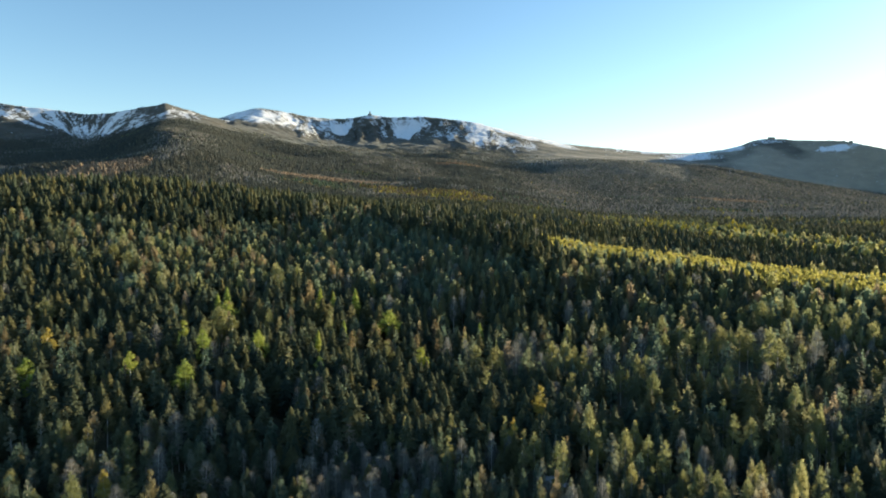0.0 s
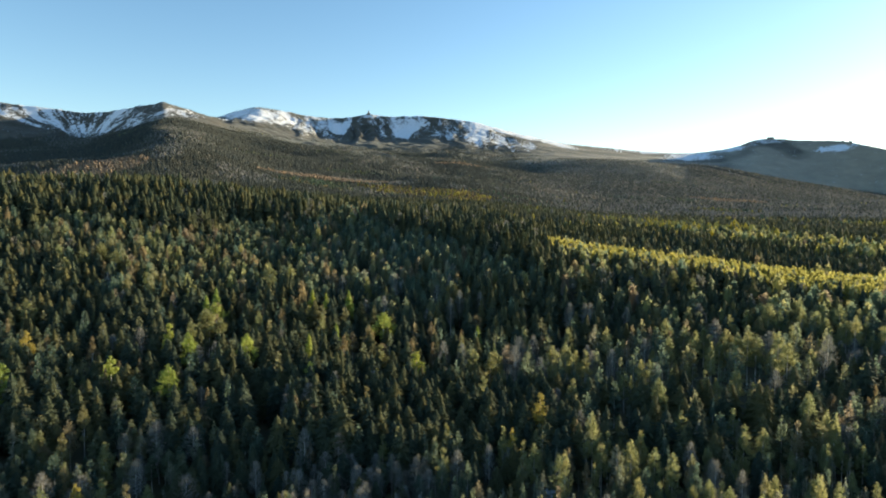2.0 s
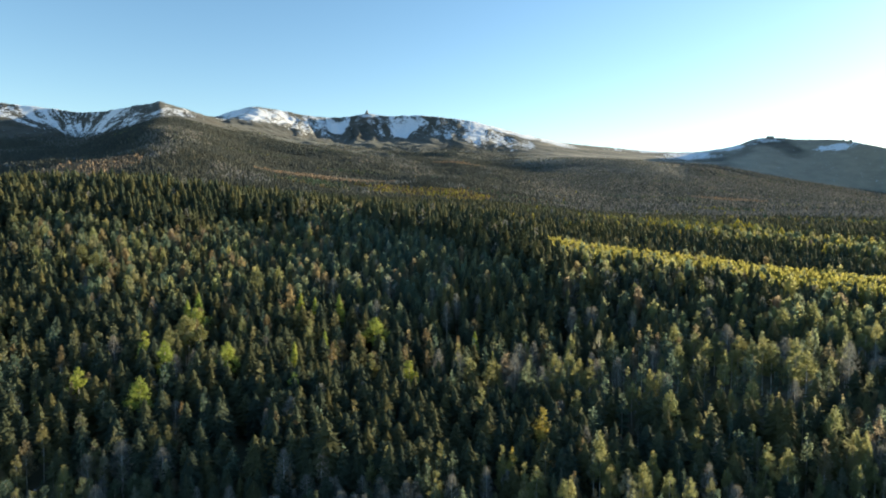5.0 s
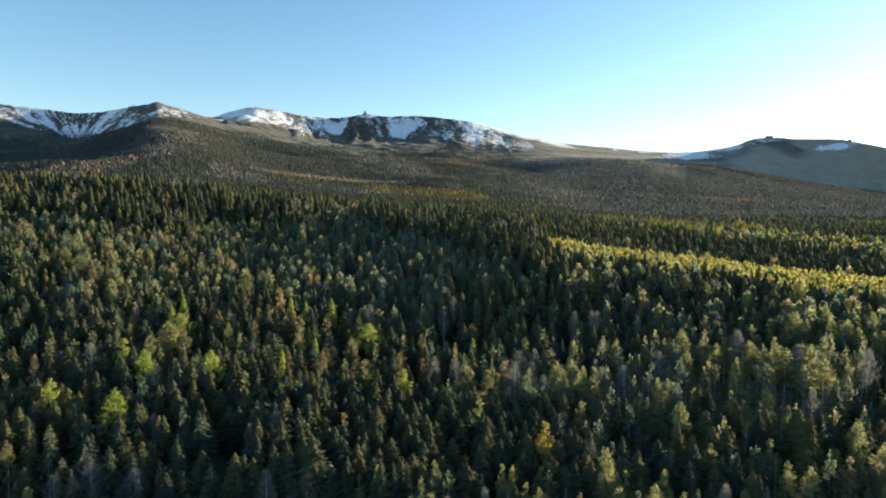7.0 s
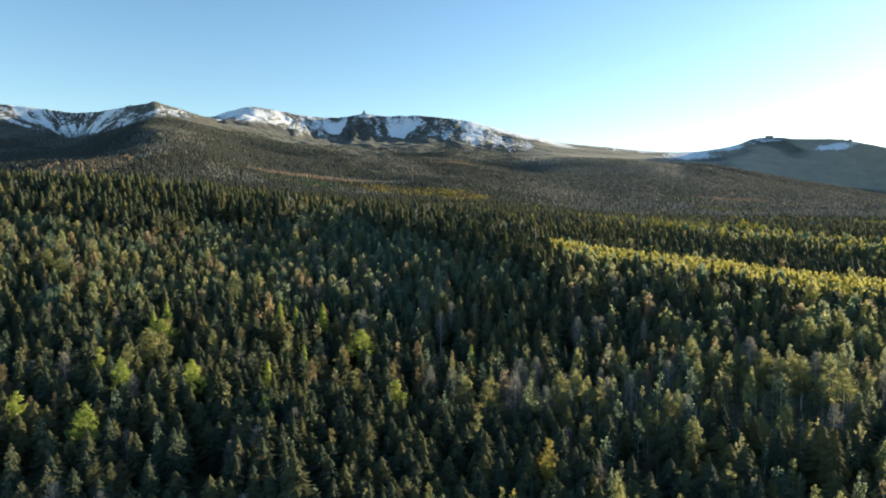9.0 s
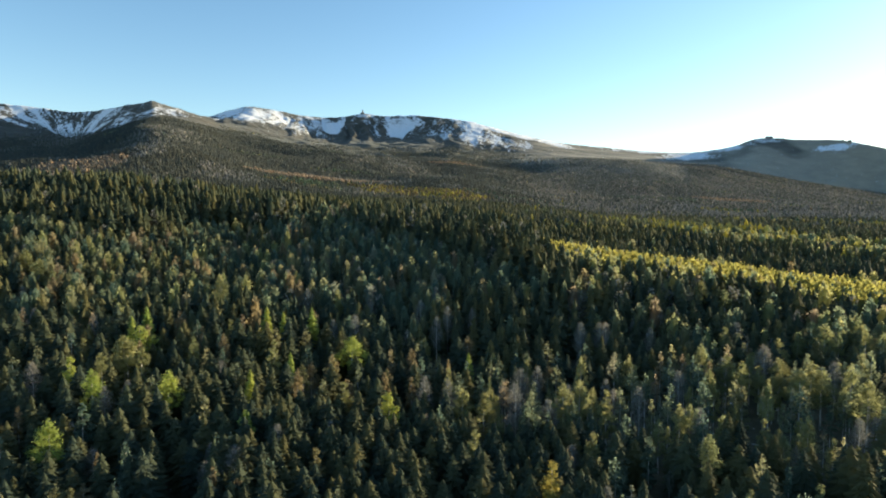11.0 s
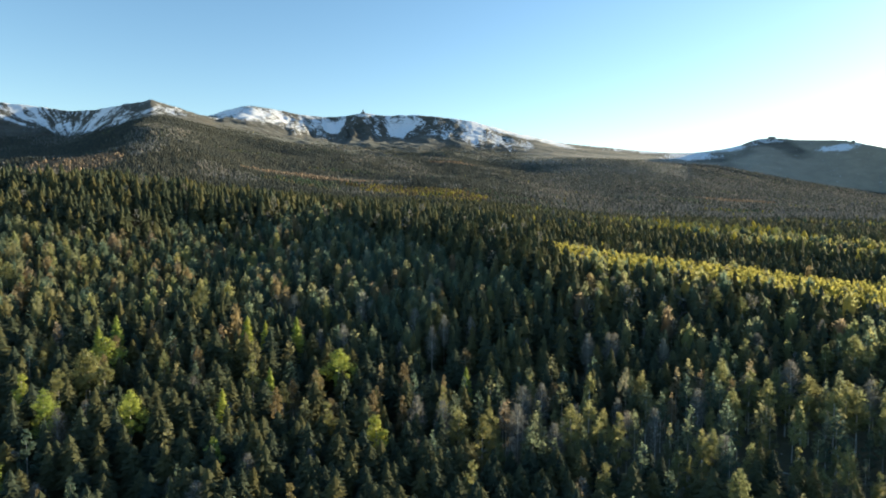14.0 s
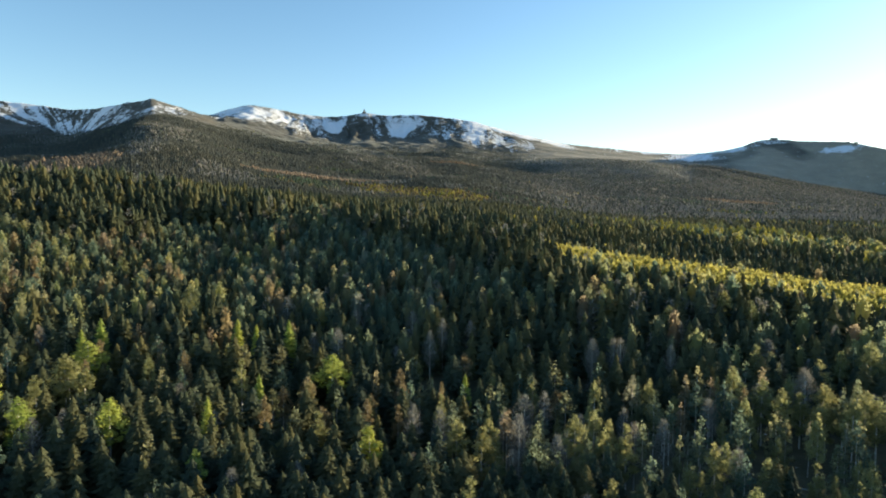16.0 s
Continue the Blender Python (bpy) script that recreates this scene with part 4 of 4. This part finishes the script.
for y0, y1, gap, u0, u1, patterns in ((360, 500, 6.3, -0.84, 0.88, HALF), (500, 620, 7.0, -0.84, 0.82, MID), (620, 760, 6.6, -0.82, 0.80, BACK), (760, 1100, 4.9, -0.80, 0.78, FAR), (1100, 1600, 5.6, -0.78, 0.76, FAR), (1600, 2800, 6.5, -0.80, 0.76, TINY), (2800, 3900, 9.0, -0.80, 0.76, TINY)):
    x, y = scatter(y0, y1, gap, u0, u1)
    if y0 == 360:
        bx, by = rng.uniform(66, 300, 7000), rng.uniform(330, 510, 7000)
        young = (by > 456 - 0.53 * (bx - 64)) & (by < 508 - 0.42 * (bx - 64))
        x, y = np.concatenate([x, bx[young]]), np.concatenate([y, by[young]])
    k, h = stand(x, y)
    if y0 > 1000:
        keep = (fractal(x / 90, y / 90, 3, 77) > -1.3) & ((x / y + 0.08 * fractal(x / 160, y / 160, 3, 79) < 0.12 + 0.75 * smooth(2850, 2000, y + 450 * rng.uniform(-1, 1, len(x)))) | (x / y > 0.38) & (y < 3000 + 120 * rng.uniform(-1, 1, len(x)))) & (ground_at(x, y) < 425 + 70 * smooth(-0.24, -0.36, x / y) + 60 * fractal(x / 200, y / 200, 2, 78) + 60 * rng.uniform(-1, 1, len(x)))
        x, y, k, h = x[keep], y[keep], k[keep], h[keep]
    if 480 < y0 < 700:
        keep = (h < 20) | (rng.uniform(0, 1, len(x)) < 0.85)
        x, y, k, h = x[keep], y[keep], k[keep], h[keep]
    for i, kind in enumerate(KINDS):
        s = k == i
        if s.any():
            forest(kind + "_forest", LABELS[kind].replace(" tree ", " trees ") + " on distant slopes" * (y0 > 700), patterns[kind], kind, x[s], y[s], h[s], y0 > 700)

# the same wood goes on below and behind the flight
x, y = np.meshgrid(np.arange(-330, 331, 8.6), np.arange(-190, 116, 8.2))
x = (x + rng.uniform(-2.4, 2.4, x.shape)).ravel()
y = (y + rng.uniform(-2.4, 2.4, y.shape)).ravel()
under = (np.abs(x) < 110) & (y > -45)
fx, fy = np.meshgrid(np.arange(-110, 111, 6.9), np.arange(-45, 116, 6.6))
fx = (fx + rng.uniform(-2.4, 2.4, fx.shape)).ravel()
fy = (fy + rng.uniform(-2.4, 2.4, fy.shape)).ravel()
for x, y, patterns in ((x[~under], y[~under], BACK), (fx, fy, HALF)):
    k, h = stand(x, np.maximum(y, 240))
    for i, kind in enumerate(KINDS):
        s = k == i
        if s.any():
            forest(kind + "_wood", LABELS[kind].replace(" tree ", " trees "), patterns[kind], kind, x[s], y[s], h[s])


# ---- huts on the crest ----
M_STONE = bark("grey_stone_wall", (0.16, 0.15, 0.14), (0.26, 0.25, 0.23), 0.4)
M_ROOF = bark("dark_sheet_roof", (0.06, 0.06, 0.065), (0.10, 0.10, 0.105), 0.3)
M_PANE = material("window_glass", 0.1)[0]
M_PANE.node_tree.nodes["Principled BSDF"].inputs["Base Color"].default_value = (0.02, 0.025, 0.03, 1)


def block(x0, x1, y0, y1, z0, z1, bevel=0.15):
    bm = bmesh.new()
    bmesh.ops.create_cube(bm, size=1)
    for v in bm.verts:
        v.co = ((x0 + x1) / 2 + v.co.x * (x1 - x0), (y0 + y1) / 2 + v.co.y * (y1 - y0), (z0 + z1) / 2 + v.co.z * (z1 - z0))
    bmesh.ops.bevel(bm, geom=list(bm.edges), offset=bevel, segments=1, affect="EDGES")
    return bm


def gable(x0, x1, y0, y1, z0, z1):
    bm = bmesh.new()
    yc = (y0 + y1) / 2
    rows = [[bm.verts.new((x, y, z)) for x, y, z in ((a, y0, z0), (a, yc, z1), (a, y1, z0), (a, y1, z0 - 0.4), (a, yc, z1 - 0.4), (a, y0, z0 - 0.4))] for a in (x0, x1)]
    for i in range(6):
        j = (i + 1) % 6
        bm.faces.new((rows[0][i], rows[0][j], rows[1][j], rows[1][i]))
    bm.faces.new(rows[0])
    bm.faces.new(rows[1][::-1])
    bmesh.ops.recalc_face_normals(bm, faces=bm.faces)
    return bm


def piece(name, bm, paint, parent):
    me = bpy.data.meshes.new(name)
    bm.to_mesh(me)
    bm.free()
    me.materials.append(paint)
    return part(name, me, parent)


def on_crest(u, back=0.0):
    d = float(cubic(CREST_U, CREST_D, np.array([u]))[0]) + back
    return u * d, d, float(ground_at(np.array([u * d]), np.array([d]))[0])


def windows(parent, x0, x1, count, y, z, w=1.4, h=1.6):
    for i in range(count):
        x = x0 + (x1 - x0) * (i + 0.5) / count
        piece("window", block(x - w / 2, x + w / 2, y - 0.06, y + 0.05, z, z + h, 0.02), M_PANE, parent)


def summit_station(x, y, z):
    """Stone hut with a stepped round-shouldered tower beside it."""
    top = new("summit_station")
    top.matrix_basis = pose(x, y, z - 2)
    wall = piece("wall", block(-14, 12, -6, 6, -3, 9), M_STONE, top)
    piece("roof", gable(-14.8, 12.8, -6.8, 6.8, 9.2, 13.5), M_ROOF, top)
    tower = piece("tower", block(-5, 5, -5, 5, 9.5, 24), M_STONE, top)
    piece("tower_cap", block(-3.6, 3.6, -3.6, 3.6, 24, 31, 0.8), M_STONE, top)
    mast = new("mast", raw_mesh("mast", *prism((0, 0, 31), (0, 0, 40), 0.5, 0.15, 6), [M_ROOF]))
    mast.parent = top
    windows(wall, -13, 11, 8, -6, 3)
    windows(tower, -4, 4, 2, -5, 18)
    return tagged(top, "grey stone summit station with a stepped tower on the ridge", "building")


def ridge_hut(x, y, z, wide, high, label):
    top = new("ridge_hut")
    top.matrix_basis = pose(x, y, z - 2)
    wall = piece("wall", block(-wide / 2, wide / 2, -5, 5, -3, high), M_STONE, top)
    piece("roof", gable(-wide / 2 - 0.7, wide / 2 + 0.7, -5.7, 5.7, high + 0.2, high + 5), M_ROOF, top)
    piece("chimney", block(wide * 0.2, wide * 0.2 + 1.6, -1, 0.6, high + 2, high + 7, 0.1), M_STONE, top)
    windows(wall, -wide / 2 + 1, wide / 2 - 1, max(2, int(wide / 4)), -5, high * 0.45)
    return tagged(top, label, "building")


def tor(x, y, z, r, seed):
    """Heap of weathered granite blocks."""
    g = np.random.default_rng(seed)
    bm = bmesh.new()
    for i in range(5):
        made = bmesh.ops.create_icosphere(bm, subdivisions=2, radius=r * g.uniform(0.4, 0.8))["verts"]
        off = g.uniform(-0.8, 0.8, 3) * r * (1.3, 0.5, 0.35)
        for v in made:
            k = 1 + 0.2 * noise.noise(Vector(v.co) * 0.5 + Vector((i * 7.0, seed, 0)))
            v.co = Vector((v.co.x * k + off[0], v.co.y * k + off[1], v.co.z * k * 0.8 + off[2] + r * 0.2))
    me = bpy.data.meshes.new("rock_tor")
    bm.to_mesh(me)
    bm.free()
    me.materials.append(M_STONE)
    ob = new("rock_tor", me)
    ob.matrix_basis = pose(x, y, z)
    return tagged(ob, "grey granite rock tor on the bare mountain ridge", "rock", "rock tors")


summit_station(*on_crest(-0.139, -12))
ridge_hut(*on_crest(0.510, -6), 44, 9, "long grey hut on the bare summit of the eastern massif")
ridge_hut(*on_crest(0.637, -6), 16, 7, "small grey stone hut on the flat mountain ridge")
tor(*on_crest(0.626, -4), 7, 3)
tor(*on_crest(0.532, -4), 6, 5)


# ---- small things on the forest floor ----
M_WOOD = bark("weathered_grey_wood", (0.22, 0.20, 0.17), (0.36, 0.33, 0.29), 2.0)


def floor_at(x, y):
    return float(ground_at(np.array([float(x)]), np.array([float(y)]))[0])


def rod(name, a, b, ra, rb, paint, parent=None, sides=8):
    me = raw_mesh(name, *prism(a, b, ra, rb, sides), [paint], True)
    ob = new(name, me)
    if parent:
        ob.parent = parent
    return ob


def rail_fence(x, y, bays, gap, turn):
    top = new("rail_fence")
    top.matrix_basis = pose(x, y, floor_at(x, y), 0, 0, turn)
    for i in range(bays + 1):
        rod("post", (i * gap, 0, -0.6), (i * gap + 0.02, 0.02, 1.25), 0.09, 0.08, M_WOOD, top)
    for z in (0.55, 1.05):
        rod("rail", (-0.3, -0.11, z), (bays * gap + 0.3, -0.11, z + 0.04), 0.07, 0.06, M_WOOD, top)
    return tagged(top, "pale weathered rail fence in a dark forest clearing", "fence")


def fallen_log(x, y, length, turn, lean):
    top = new("fallen_log")
    top.matrix_basis = pose(x, y, floor_at(x, y) + 0.1, 0, 0, turn)
    rod("log", (0, 0, 0.05), (length, 0.1, 0.15 + lean), 0.22, 0.10, M_BIRCH, top)
    for i in range(4):
        a = length * (0.5 + 0.11 * i)
        rod("branch", (a, 0.05, 0.12 + lean * a / length), (a + 0.9, 0.8 * (-1) ** i, 0.6 + lean), 0.05, 0.015, M_BIRCH, top, 5)
    return tagged(top, "pale fallen birch log on the dark forest floor", "log", "fallen logs")


rail_fence(-73, 231, 4, 2.0, 2)
for a in ((51, 231, 8.0, 4, 0.0), (91, 266, 6.0, 25, 0.2), (84, 260, 7.0, -20, 0.1), (98, 263, 7.5, 40, 0.5), (103, 266, 6.0, -35, 0.3)):
    fallen_log(*a)
